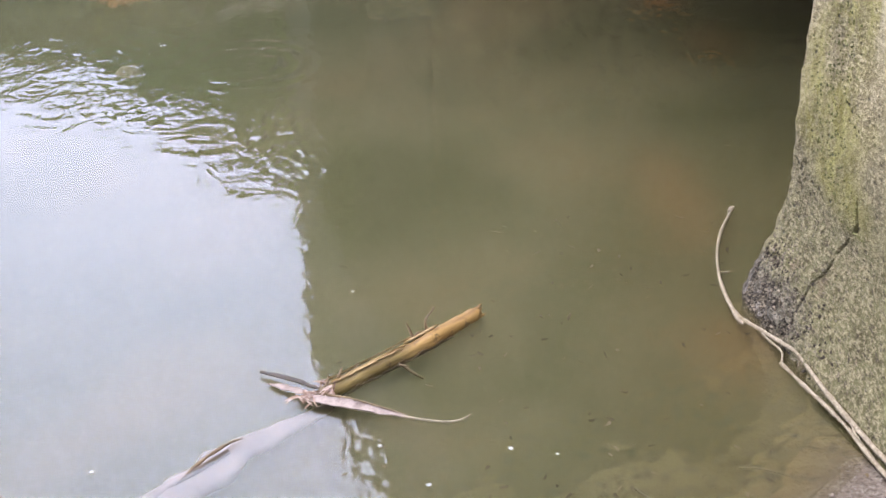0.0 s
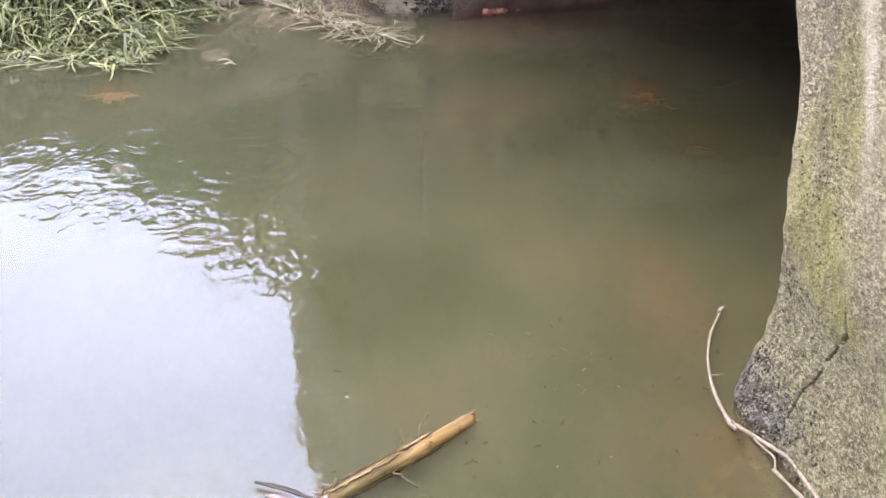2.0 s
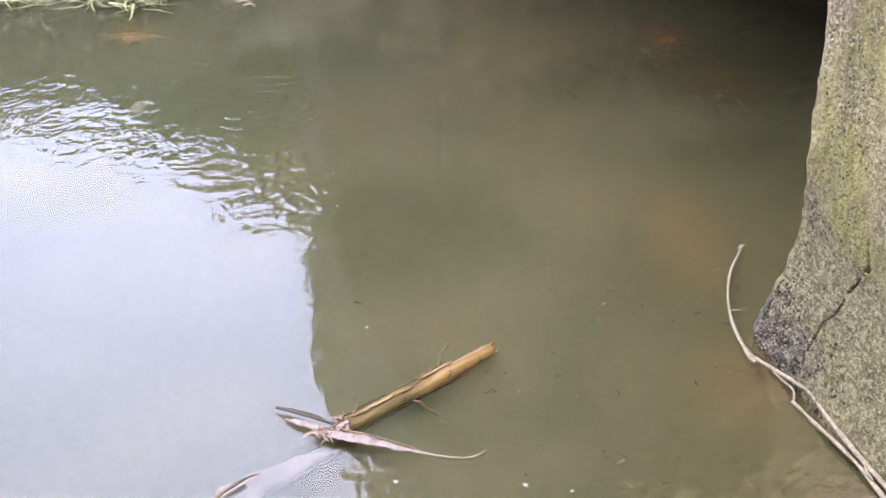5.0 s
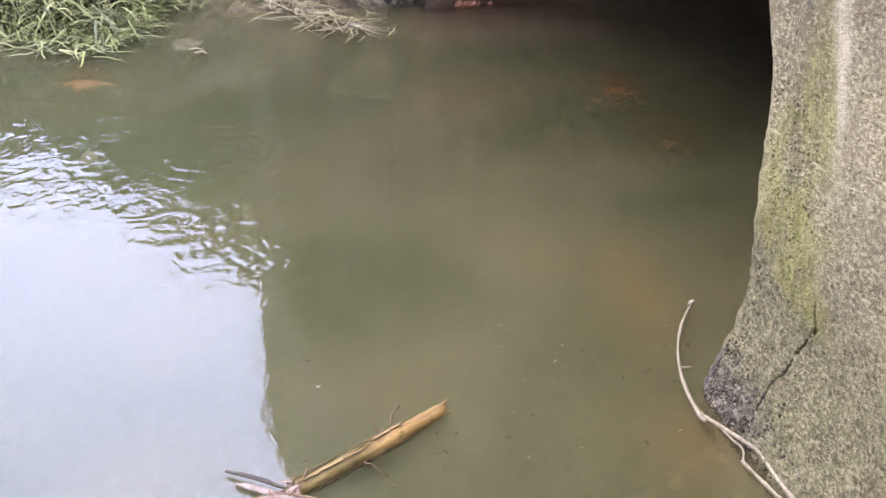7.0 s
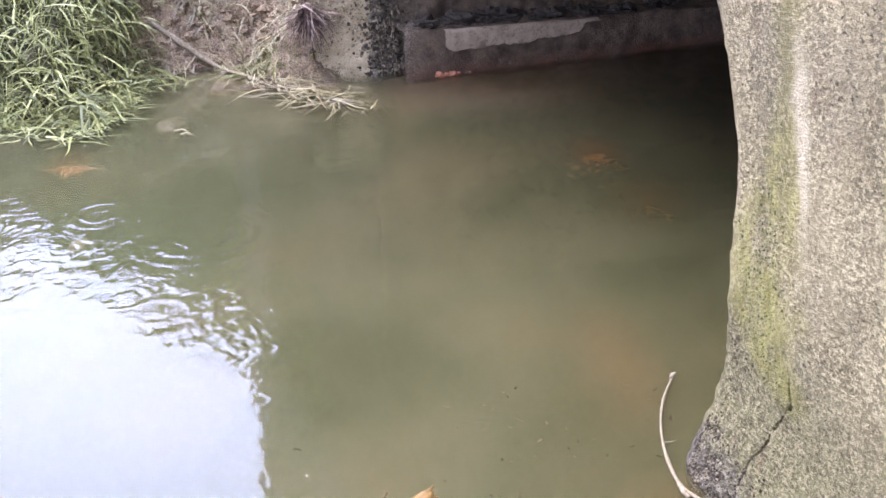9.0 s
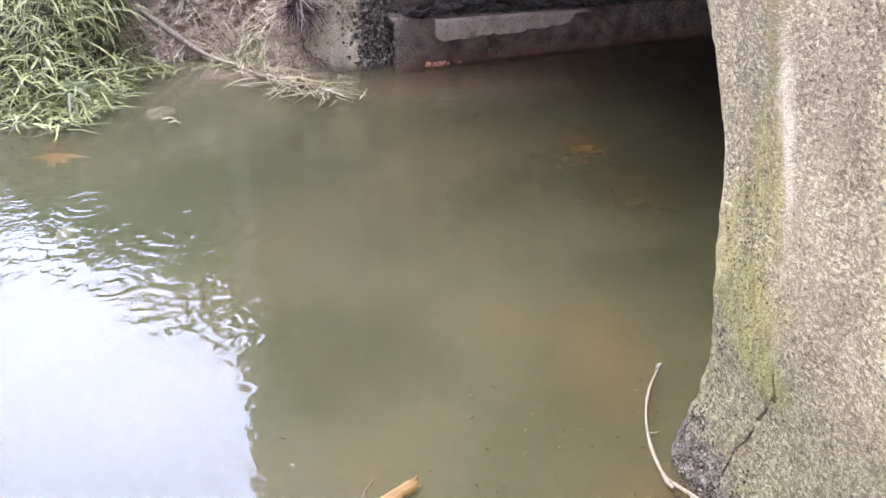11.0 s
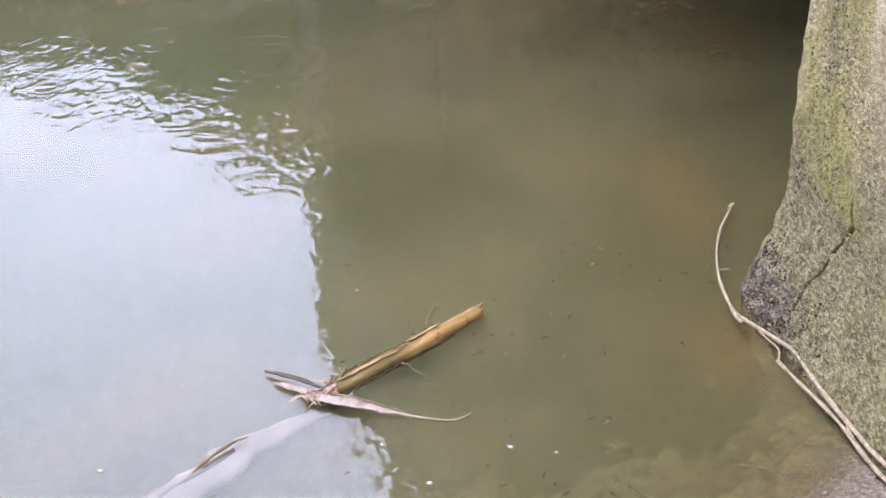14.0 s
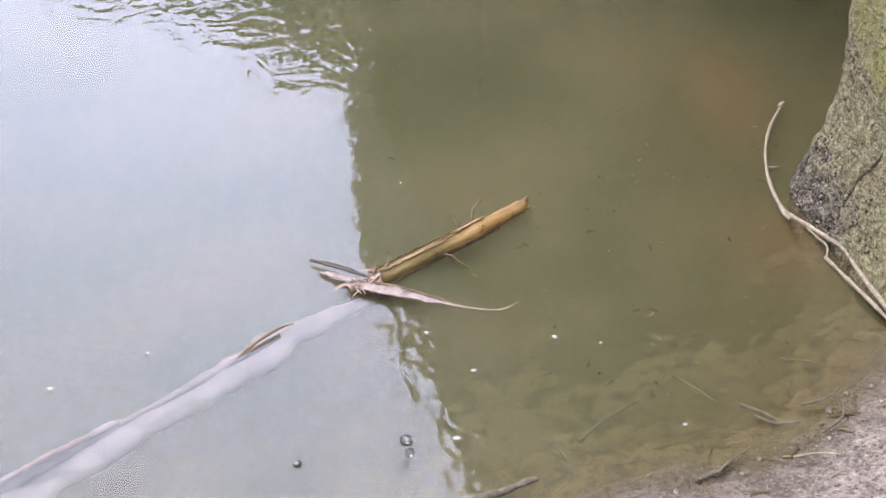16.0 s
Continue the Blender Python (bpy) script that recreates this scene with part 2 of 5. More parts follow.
def soil():
    k = Mat("bank_soil")
    x, y, z = k.xyz()
    big, mid, fine = k.noise(2.2, 4), k.noise(17, 5, 0.7), k.noise(110, 3, 0.7)
    col = k.ramp(mid, (0.3, (0.095, 0.058, 0.030)), (0.5, (0.235, 0.160, 0.092)), (0.70, (0.41, 0.305, 0.190)))
    grit = k.ramp(mid, (0.3, (0.115, 0.085, 0.06)), (0.5, (0.20, 0.158, 0.12)), (0.72, (0.31, 0.255, 0.20)))
    near = k.math("MULTIPLY", k.band(y, 2.7, 2.3), k.band(z, -0.03, 0.015))
    col = k.mix(near, col, grit)
    col = k.mix(k.ramp(fine, (0.37, 0.85), (0.47, 0.0)), col, (0.05, 0.038, 0.03))
    col = k.mix(k.ramp(fine, (0.56, 0.0), (0.66, 0.6)), col, (0.42, 0.38, 0.34))
    wet = k.math("MULTIPLY", k.band(k.math("ADD", z, k.math("MULTIPLY", mid, 0.02)), 0.034, 0.012), 0.55)
    col = k.mix(wet, col, (0.07, 0.052, 0.032))
    # soil darkened under the grass, standing in for shade between blades
    gap_shade = k.math("MULTIPLY", k.band(k.math("ADD", x, k.math("MULTIPLY", mid, 0.3)), -0.98, -1.22), k.band(y, 4.8, 5.4))
    col = k.mix(k.math("MULTIPLY", gap_shade, 0.85), col, k.ramp(fine, (0.35, (0.018, 0.019, 0.008)), (0.65, (0.055, 0.055, 0.024))))
    bed = k.math("MULTIPLY", k.band(z, 0.0, -0.02), 0.8)
    col = k.mix(bed, col, k.mix(k.ramp(k.noise(26, 4, 0.7), (0.38, 0.8), (0.5, 0.0)), k.ramp(big, (0.35, (0.145, 0.100, 0.040)), (0.65, (0.25, 0.195, 0.080))), (0.06, 0.042, 0.02)))
    # dark far bed shows through the thinned silt and darkens the water
    mud = k.math("MULTIPLY", k.math("MULTIPLY", k.band(z, -0.01, -0.05), k.band(y, 3.0, 4.2)), 0.85)
    col = k.mix(mud, col, k.ramp(mid, (0.35, (0.045, 0.046, 0.022)), (0.65, (0.085, 0.080, 0.040))))
    # iron-red silt on the shelf below the far footing
    shelf = k.math("MULTIPLY", k.math("MULTIPLY", k.band(y, 5.3, 6.1), k.band(x, -0.15, 0.15)), k.band(z, 0.02, -0.02))
    col = k.mix(k.math("MULTIPLY", shelf, 0.9), col, k.ramp(mid, (0.35, (0.075, 0.036, 0.020)), (0.65, (0.19, 0.098, 0.052))))
    return k.surface(col, 0.85, k.bump(fine, 0.008, k.bump(mid, 0.02)), Specular_IOR_Level=0.35)


def water_surface():
    k = Mat("still_water")
    # wind-broken patch that runs out from the reeds
    patch = k.n("Mapping", Vector=k.co, Location=(0.86, -4.02, 0))
    turned = k.n("Mapping", Vector=patch.outputs[0], Rotation=(0, 0, radians(40)))
    rot = k.n("Mapping", Vector=turned.outputs[0], Scale=(0.95, 3.0, 0.0))
    dist = k.n("VectorMath", Vector=rot.outputs[0])
    dist.operation = "LENGTH"
    zone = k.band(dist.outputs["Value"], 1.35, 0.30)
    calm = k.ramp(k.noise(3.4, 2, 0.5, None, 0.4), (0.34, 0.30), (0.56, 1.15))
    amp = k.math("MULTIPLY", k.math("MULTIPLY", zone, calm), RIPPLE)
    fine = k.noise(25, 0, 0.5, k.at((1.0, 0.62, 1), 12), 1.4)
    slow = k.noise(10, 0, 0.5, k.at((1.0, 0.75, 1), -14), 1.0)
    h = k.math("ADD", k.math("MULTIPLY", k.math("ADD", fine, slow), amp), k.math("ADD", k.math("MULTIPLY", fine, 0.0030), k.math("ADD", k.math("MULTIPLY", k.noise(15, 1, 0.5, k.at((1.0, 0.8, 1), 20), 0.4), 0.010), k.math("MULTIPLY", k.noise(31, 1, 0.5, None, 0.6), 0.0095))))
    # slight stir where the branch breaks the surface
    stir = k.n("VectorMath", Vector=k.n("Mapping", Vector=k.co, Location=(-0.02, -2.22, 0)).outputs[0])
    stir.operation = "LENGTH"
    h = k.math("ADD", h, k.math("MULTIPLY", k.math("MULTIPLY", k.band(stir.outputs["Value"], 0.45, 0.10), fine), 0.020))
    # rings where drops have fallen
    for cx, cy, reach, wave, high in ((-0.74, 3.90, 0.17, 0.045, 0.008), (-1.22, 4.16, 0.13, 0.038, 0.007), (-0.42, 3.48, 0.10, 0.034, 0.006),
                                      (-0.62, 3.80, 0.36, 0.085, 0.010), (-1.10, 4.10, 0.36, 0.095, 0.010), (-0.30, 3.66, 0.26, 0.070, 0.010), (-1.30, 4.75, 0.20, 0.055, 0.008), (-0.58, 4.38, 0.42, 0.080, 0.020), (-0.98, 4.62, 0.26, 0.062, 0.016)):
        away = k.n("VectorMath", Vector=k.n("Mapping", Vector=k.co, Location=(-cx, -cy, 0)).outputs[0])
        away.operation = "LENGTH"
        r = k.math("ADD", away.outputs["Value"], k.math("MULTIPLY", slow, 0.05))
        ring = k.math("MULTIPLY", k.math("SINE", k.math("MULTIPLY", r, 6.283 / wave)), k.math("MULTIPLY", k.band(r, reach, reach * 0.5), high))
        h = k.math("ADD", h, ring)
    # drops off the deck keep the water under it unsettled
    px, py, pz = k.xyz()
    under = k.math("MULTIPLY", k.band(px, -0.9, -0.3), k.band(py, 4.6, 5.6))
    h = k.math("ADD", h, k.math("MULTIPLY", k.math("MULTIPLY", under, k.noise(38, 1, 0.5, k.at((0.9, 1.0, 1), 10), 0.5)), 0.070))
    nor = k.bump(h, WAVE)
    murk = silt_colour(k, 0.96)
    body = k.n("MixShader", Fac=0.10)
    k.t.links.new(k.n("BsdfTransparent").outputs[0], body.inputs[1])
    k.t.links.new(k.n("BsdfDiffuse", Color=murk).outputs[0], body.inputs[2])
    fres = k.n("Fresnel", IOR=1.42, Normal=nor)
    mixs = k.n("MixShader", Fac=fres.outputs[0])
    k.t.links.new(body.outputs[0], mixs.inputs[1])
    k.t.links.new(k.n("BsdfGlossy", Color=(1, 1, 1, 1), Roughness=0.012, Normal=nor).outputs[0], mixs.inputs[2])
    k.t.links.new(mixs.outputs[0], k.out.inputs[0])
    return k.m


def silt_colour(k, deep):
    """Colour of the suspended silt: browner beside the near pier, rusty over rotting leaves, and greener by the far
    bank to add to the mirrored shrubs.
    """
    x, y, z = k.xyz()

    def tone(r, g, b):
        return (r * deep * 0.90, g * deep * 0.90, b * deep * 0.94)

    murk = k.ramp(k.noise(1.6, 5, 0.6, None, 0.5), (0.36, tone(0.150, 0.144, 0.062)), (0.5, tone(0.194, 0.178, 0.082)), (0.66, tone(0.240, 0.198, 0.090)))
    drift = k.math("ADD", y, k.math("MULTIPLY", k.math("SUBTRACT", k.noise(1.3, 3), 0.5), 0.9))
    brown = k.math("MULTIPLY", k.band(x, 0.25, 0.60), k.band(drift, 4.1, 3.2))
    murk = k.mix(k.math("MULTIPLY", brown, 0.7), murk, tone(0.166, 0.143, 0.060))
    # green tint helps out the reflection of the shrubs by the far bank
    green = k.math("MULTIPLY", k.band(drift, 3.4, 4.6), k.band(x, 0.3, -0.7))
    murk = k.mix(k.math("MULTIPLY", green, 0.6), murk, tone(0.150, 0.153, 0.074))
    for cx, cy, rx, ry, much in ((0.862, 5.17, 0.17, 0.27, 0.65), (0.975, 4.66, 0.22, 0.34, 0.28), (0.680, 3.43, 0.16, 0.50, 0.24), (0.70, 2.70, 0.16, 0.26, 0.26), (-1.245, 5.25, 0.15, 0.22, 0.35), (0.75, 6.20, 0.90, 0.50, 0.40)):
        at = k.n("Mapping", Vector=k.co, Location=(-cx / rx, -cy / ry, 0), Scale=(1 / rx, 1 / ry, 0)).outputs[0]
        away = k.n("VectorMath", Vector=at)
        away.operation = "LENGTH"
        reach = k.math("ADD", away.outputs["Value"], k.math("MULTIPLY", k.math("SUBTRACT", k.noise(9, 3), 0.5), 0.9))
        murk = k.mix(k.math("MULTIPLY", k.band(reach, 1.0, 0.0), much), murk, tone(0.34, 0.172, 0.058))
    return murk


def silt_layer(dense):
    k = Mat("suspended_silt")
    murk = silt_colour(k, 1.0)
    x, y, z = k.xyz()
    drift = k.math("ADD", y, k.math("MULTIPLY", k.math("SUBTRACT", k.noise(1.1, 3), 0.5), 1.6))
    # silt thinned further out, most under the bridge, standing in for shade there
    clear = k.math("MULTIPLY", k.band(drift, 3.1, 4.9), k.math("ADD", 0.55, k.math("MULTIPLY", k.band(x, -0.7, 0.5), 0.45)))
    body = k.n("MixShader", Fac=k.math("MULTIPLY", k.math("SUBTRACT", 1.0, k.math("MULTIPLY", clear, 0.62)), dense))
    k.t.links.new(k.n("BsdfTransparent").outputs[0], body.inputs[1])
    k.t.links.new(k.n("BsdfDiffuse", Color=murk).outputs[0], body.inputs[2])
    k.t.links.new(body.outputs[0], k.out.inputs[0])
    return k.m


def stems(name, lo, hi, rough=0.7, scale=40, stretch=(1, 1, 1), turn=0.0, spots=0.7):
    k = Mat(name)
    turned = k.n("Mapping", Vector=k.co, Rotation=(0, 0, radians(turn))).outputs[0]
    f = k.noise(scale, 5, 0.65, k.n("Mapping", Vector=turned, Scale=stretch).outputs[0])
    g = k.noise(scale * 6, 2)
    col = k.mix(k.ramp(g, (0.36, spots), (0.48, 0.0)), k.ramp(f, (0.32, lo), (0.68, hi)), tuple(c * 0.4 for c in lo))
    return k.surface(col, rough, k.bump(f, 0.004), Specular_IOR_Level=0.35)


def peeled():
    k = Mat("peeled_wood")
    turned = k.n("Mapping", Vector=k.co, Rotation=(0, 0, radians(-46.0))).outputs[0]
    f = k.noise(60, 5, 0.65, k.n("Mapping", Vector=turned, Scale=(0.09, 1, 1)).outputs[0])
    col = k.ramp(f, (0.32, (0.14, 0.072, 0.018)), (0.68, (0.38, 0.225, 0.068)))
    olive = k.ramp(f, (0.32, (0.085, 0.058, 0.016)), (0.68, (0.29, 0.215, 0.072)))
    along = k.n("SeparateXYZ", Vector=turned).outputs[0]
    col = k.mix(k.math("MULTIPLY", k.band(along, 0.06, -0.04), 0.8), col, olive)
    col = k.mix(k.ramp(k.noise(38, 4, 0.7), (0.32, 0.8), (0.42, 0.0)), col, (0.07, 0.04, 0.015))
    return k.surface(col, 0.5, k.bump(f, 0.004), Specular_IOR_Level=0.35)


def blades(name, lo, mid, hi, rough=0.45, gloss=0.5):
    k = Mat(name)
    r = k.n("NewGeometry").outputs["Random Per Island"]
    col = k.ramp(r, (0.0, lo), (0.5, mid), (1.0, hi))
    col = k.mix(k.ramp(k.noise(30, 3), (0.35, 0.4), (0.6, 0.0)), col, tuple(c * 0.5 for c in mid))
    return k.surface(col, rough, Specular_IOR_Level=gloss)


WAVE, RIPPLE = 0.032, 0.070
M_PIER, M_ABUT, M_PLASTER, M_SOIL = concrete_mossy(), concrete_dark(), plaster(), soil()
def concrete_sandy():
    k = Mat("sandy_concrete")
    mid, fine, pits = k.noise(14, 5, 0.65), k.noise(130, 3, 0.7), k.noise(100, 3, 0.75)
    col = k.ramp(mid, (0.3, (0.37, 0.285, 0.165)), (0.6, (0.60, 0.48, 0.295)))
    col = k.mix(k.ramp(pits, (0.34, 0.85), (0.43, 0.0)), col, (0.06, 0.048, 0.033))
    col = k.mix(k.ramp(fine, (0.56, 0.0), (0.68, 0.7)), col, (0.54, 0.47, 0.36))
    return k.surface(col, 0.9, k.bump(pits, 0.014, k.bump(fine, 0.006)), Specular_IOR_Level=0.25)


# paler than M_ABUT: the light on the end face is in the colour
M_ABUT_OUT = concrete_sandy()
M_WATER = water_surface()
M_STICK = peeled()
M_DARKBARK = stems("black_bark", (0.02, 0.015, 0.010), (0.10, 0.075, 0.05), 0.6, 70)
M_BARK = stems("wet_bark", (0.07, 0.045, 0.022), (0.22, 0.145, 0.065), 0.6, 70, (0.15, 1, 1), -46.0, 0.3)
M_STEM = stems("sodden_stem", (0.15, 0.115, 0.095), (0.31, 0.245, 0.20), 0.6, 18, (1, 1, 1), 0.0, 0.12)
M_INNER = stems("inner_bark", (0.15, 0.085, 0.030), (0.38, 0.26, 0.12), 0.85, 60, (0.15, 1, 1), -46.0, 0.3)
M_SHEATH = stems("pale_sheath", (0.17, 0.122, 0.092), (0.37, 0.292, 0.24), 0.7, 40, (1, 1, 1), 0.0, 0.3)
M_FIBRE = blades("torn_fibres", (0.11, 0.058, 0.036), (0.30, 0.185, 0.125), (0.52, 0.40, 0.32), 0.7, 0.3)
M_VINE = stems("dry_vine", (0.16, 0.12, 0.072), (0.36, 0.295, 0.195), 0.7, 70, (1, 1, 1), 0.0, 0.4)
M_STRAW = blades("dry_straw", (0.080, 0.056, 0.026), (0.205, 0.165, 0.075), (0.41, 0.345, 0.185))
M_GRASS = blades("wet_grass", (0.042, 0.050, 0.009), (0.160, 0.170, 0.042), (0.345, 0.330, 0.125), 0.6, 0.35)
M_LEAF = blades("tree_leaves", (0.035, 0.06, 0.015), (0.07, 0.11, 0.03), (0.12, 0.17, 0.05), 0.5)
M_TRUNK = stems("tree_bark", (0.06, 0.05, 0.04), (0.2, 0.17, 0.13), 0.9, 14, (1, 1, 0.2))
M_BRICK = stems("brick_red", (0.30, 0.10, 0.05), (0.54, 0.25, 0.15), 0.85, 60)
M_STONE = stems("river_stone", (0.15, 0.115, 0.085), (0.34, 0.28, 0.22), 0.85, 45)
M_RUST = stems("rust_leaf", (0.25, 0.105, 0.028), (0.42, 0.20, 0.058), 0.6, 40)
def bubble_film():
    k = Mat("bubble_film")
    mixs = k.n("MixShader", Fac=k.n("Fresnel", IOR=1.5).outputs[0])
    k.t.links.new(k.n("BsdfTransparent", Color=(0.72, 0.72, 0.70, 1)).outputs[0], mixs.inputs[1])
    k.t.links.new(k.n("BsdfGlossy", Color=(1, 1, 1, 1), Roughness=0.02).outputs[0], mixs.inputs[2])
    k.t.links.new(mixs.outputs[0], k.out.inputs[0])
    return k.m


M_BUBBLE = bubble_film()
M_FOAM = stems("white_foam", (0.30, 0.29, 0.25), (0.50, 0.49, 0.45), 0.25, 60)
M_LITTER = blades("leaf_litter", (0.02, 0.016, 0.009), (0.06, 0.047, 0.026), (0.13, 0.10, 0.055), 0.9, 0.1)
M_MOSS = blades("green_moss", (0.07, 0.07, 0.02), (0.15, 0.145, 0.045), (0.27, 0.255, 0.10), 0.9)
M_GRIT = blades("washed_grit", (0.020, 0.016, 0.011), (0.080, 0.064, 0.044), (0.29, 0.235, 0.16), 0.9, 0.2)
M_SHRUB = blades("shrub_leaves", (0.08, 0.14, 0.022), (0.14, 0.235, 0.042), (0.23, 0.34, 0.08), 0.5)
M_STRAW2 = blades("sodden_litter", (0.06, 0.04, 0.02), (0.12, 0.085, 0.04), (0.24, 0.19, 0.11), 0.9, 0.1)
M_RUBBLE = stems("dark_rubble", (0.012, 0.009, 0.006), (0.085, 0.066, 0.048), 0.85, 70)
M_CHALK = stems("chalky_pebble", (0.40, 0.38, 0.33), (0.62, 0.59, 0.53), 0.8, 60)
M_SANDGRAIN = blades("sand_grains", (0.12, 0.088, 0.050), (0.42, 0.335, 0.20), (0.66, 0.56, 0.38), 0.9, 0.2)
# shade is put into these colours: deck and post stay dim when mirrored
M_DECK = stems("dim_concrete", (0.025, 0.025, 0.019), (0.065, 0.062, 0.05), 0.9, 6)
M_POST = stems("dim_post", (0.012, 0.014, 0.008), (0.035, 0.036, 0.022), 0.9, 6)
M_DRIFT = stems("drift_twig", (0.07, 0.055, 0.035), (0.21, 0.17, 0.115), 0.7, 60)
M_RED = stems("red_scrap", (0.30, 0.04, 0.045), (0.55, 0.10, 0.11), 0.5, 30)
M_PURPLE = blades("root_fibres", (0.035, 0.018, 0.015), (0.13, 0.075, 0.058), (0.40, 0.30, 0.24), 0.8, 0.3)


# ---------------------------------------------------------------- helpers for meshes
def mesh_of(name, verts, faces, mat, smooth=True):
    me = bpy.data.meshes.new(name)
    me.from_pydata([tuple(v) for v in verts], [], faces)
    me.materials.append(mat)
    if smooth:
        me.shade_smooth()
    me.update()
    return me


def thing(name, verts, faces, mat, label="", category="", group="", kind="", smooth=True):
    return tagged(new(name, mesh_of(name, verts, faces, mat, smooth)), label, category, group, kind)


def part(name, verts, faces, mat, parent, label="", smooth=True):
    ob = new(name, mesh_of(name, verts, faces, mat, smooth))
    ob.parent = parent
    return tagged(ob, label)


def base(name, at, label, category, group=""):
    ob = tagged(new(name), label, category, group)
    ob.location = at
    ob.empty_display_size = 0.05
    bpy.context.view_layer.update()
    return ob


def spline(pts, steps):
    """A smooth line through a few points (Catmull-Rom)."""
    p = [Vector(q) for q in pts]
    p = [2 * p[0] - p[1], *p, 2 * p[-1] - p[-2]]
    out = []
    for i in range(1, len(p) - 2):
        for j in range(steps):
            t = j / steps
            a0, a1, a2, a3 = p[i - 1 : i + 3]
            out.append(0.5 * ((2 * a1) + (a2 - a0) * t + (2 * a0 - 5 * a1 + 4 * a2 - a3) * t * t + (3 * a1 - a0 - 3 * a2 + a3) * t ** 3))
    return [*out, p[-2]]


def tube(line, radius, sides=10, flat=1.0, rough=0.0, freq=30.0, at=(0, 0, 0)):
    """A tube along a line; radius is a function of 0..1. Capped."""
    verts, faces = [], []
    n = len(line)
    o = Vector(at)
    for i, c in enumerate(line):
        d = (line[min(i + 1, n - 1)] - line[max(i - 1, 0)]).normalized()
        side = d.cross(Vector((0, 0, 1)))
        side = side.normalized() if side.length > 1e-4 else Vector((1, 0, 0))
        up = side.cross(d)
        r = radius(i / (n - 1))
        for j in range(sides):
            a = 2 * math.pi * j / sides
            q = c + side * math.cos(a) * r + up * math.sin(a) * r * flat
            if rough:
                q += (q - c) * rough * noise.noise(q * freq)
            verts.append(q - o)
    for i in range(n - 1):
        for j in range(sides):
            k = (j + 1) % sides
            faces.append((i * sides + j, i * sides + k, (i + 1) * sides + k, (i + 1) * sides + j))
    faces.append(tuple(range(sides))[::-1])
    faces.append(tuple((n - 1) * sides + j for j in range(sides)))
    return verts, faces


def lump(c, size, seed, rough=0.35, rings=7, segs=10):
    """A rough stone-like blob."""
    verts, faces = [], []
    for i in range(rings + 1):
        th = math.pi * i / rings
        for j in range(segs):
            ph = 2 * math.pi * j / segs
            v = Vector((math.sin(th) * math.cos(ph), math.sin(th) * math.sin(ph), math.cos(th)))
            k = 1 + rough * noise.noise(v * 1.6 + Vector((seed * 7.1, seed * 3.3, seed)))
            verts.append((c[0] + v.x * size[0] * k, c[1] + v.y * size[1] * k, c[2] + v.z * size[2] * k))
    for i in range(rings):
        for j in range(segs):
            k = (j + 1) % segs
            faces.append((i * segs + j, (i + 1) * segs + j, (i + 1) * segs + k, i * segs + k))
    return verts, faces


def smooth01(v, lo, hi):
    t = min(1.0, max(0.0, (v - lo) / (hi - lo)))
    return t * t * (3 - 2 * t)


def strip(verts, faces, root, way, length, width, droop, rng, segs=5, curl=0.0):
    """One grass blade, bent over by its own weight, added to a mesh."""
    d = Vector(way).normalized()
    side = d.cross(Vector((0, 0, 1)))
    side = side.normalized() if side.length > 1e-3 else Vector((1, 0, 0))
    side = (side + Vector((0, 0, rng.uniform(-0.5, 0.5)))).normalized()
    p, b = Vector(root), len(verts)
    for i in range(segs + 1):
        t = i / segs
        w = width * (1 - t ** 2.2) * 0.5 + 0.0006
        verts += [p - side * w, p + side * w]
        d = (d + Vector((curl * rng.uniform(-1, 1), curl * rng.uniform(-1, 1), -droop / segs))).normalized()
        p = p + d * (length / segs)
        if p.z < 0.004 and root[2] > -0.012:
            p.z = 0.004 + rng.random() * 0.006
            d.z = max(d.z, 0.0)
    for i in range(segs):
        faces.append((b + 2 * i, b + 2 * i + 1, b + 2 * i + 3, b + 2 * i + 2))


# ---------------------------------------------------------------- ground: stream bed and both banks in one sheet
def grass_front(x):
    """Where the grass that hangs out over the water ends."""
    return 5.74 + 0.50 * smooth01(x, -1.26, -1.08) + 0.10 * noise.noise(Vector((x * 2.1, 3.1, 0)))


def far_shore(x):
    return 5.75 + 0.85 * smooth01(x, -1.55, -1.12) - 0.05 * smooth01(x, -0.7, -0.3) + 0.9 * smooth01(x, -0.18, 0.05) + 0.5 * max(0.0, x) + 0.12 * noise.noise(Vector((x * 2.1, 3.1, 0)))


def near_shore(x):
    return 1.45 + 0.50 * smooth01(x, -0.3, 0.4) + 0.36 * smooth01(x, 0.45, 0.95) + 0.05 * noise.noise(Vector((x * 4.0, 9.7, 0)))


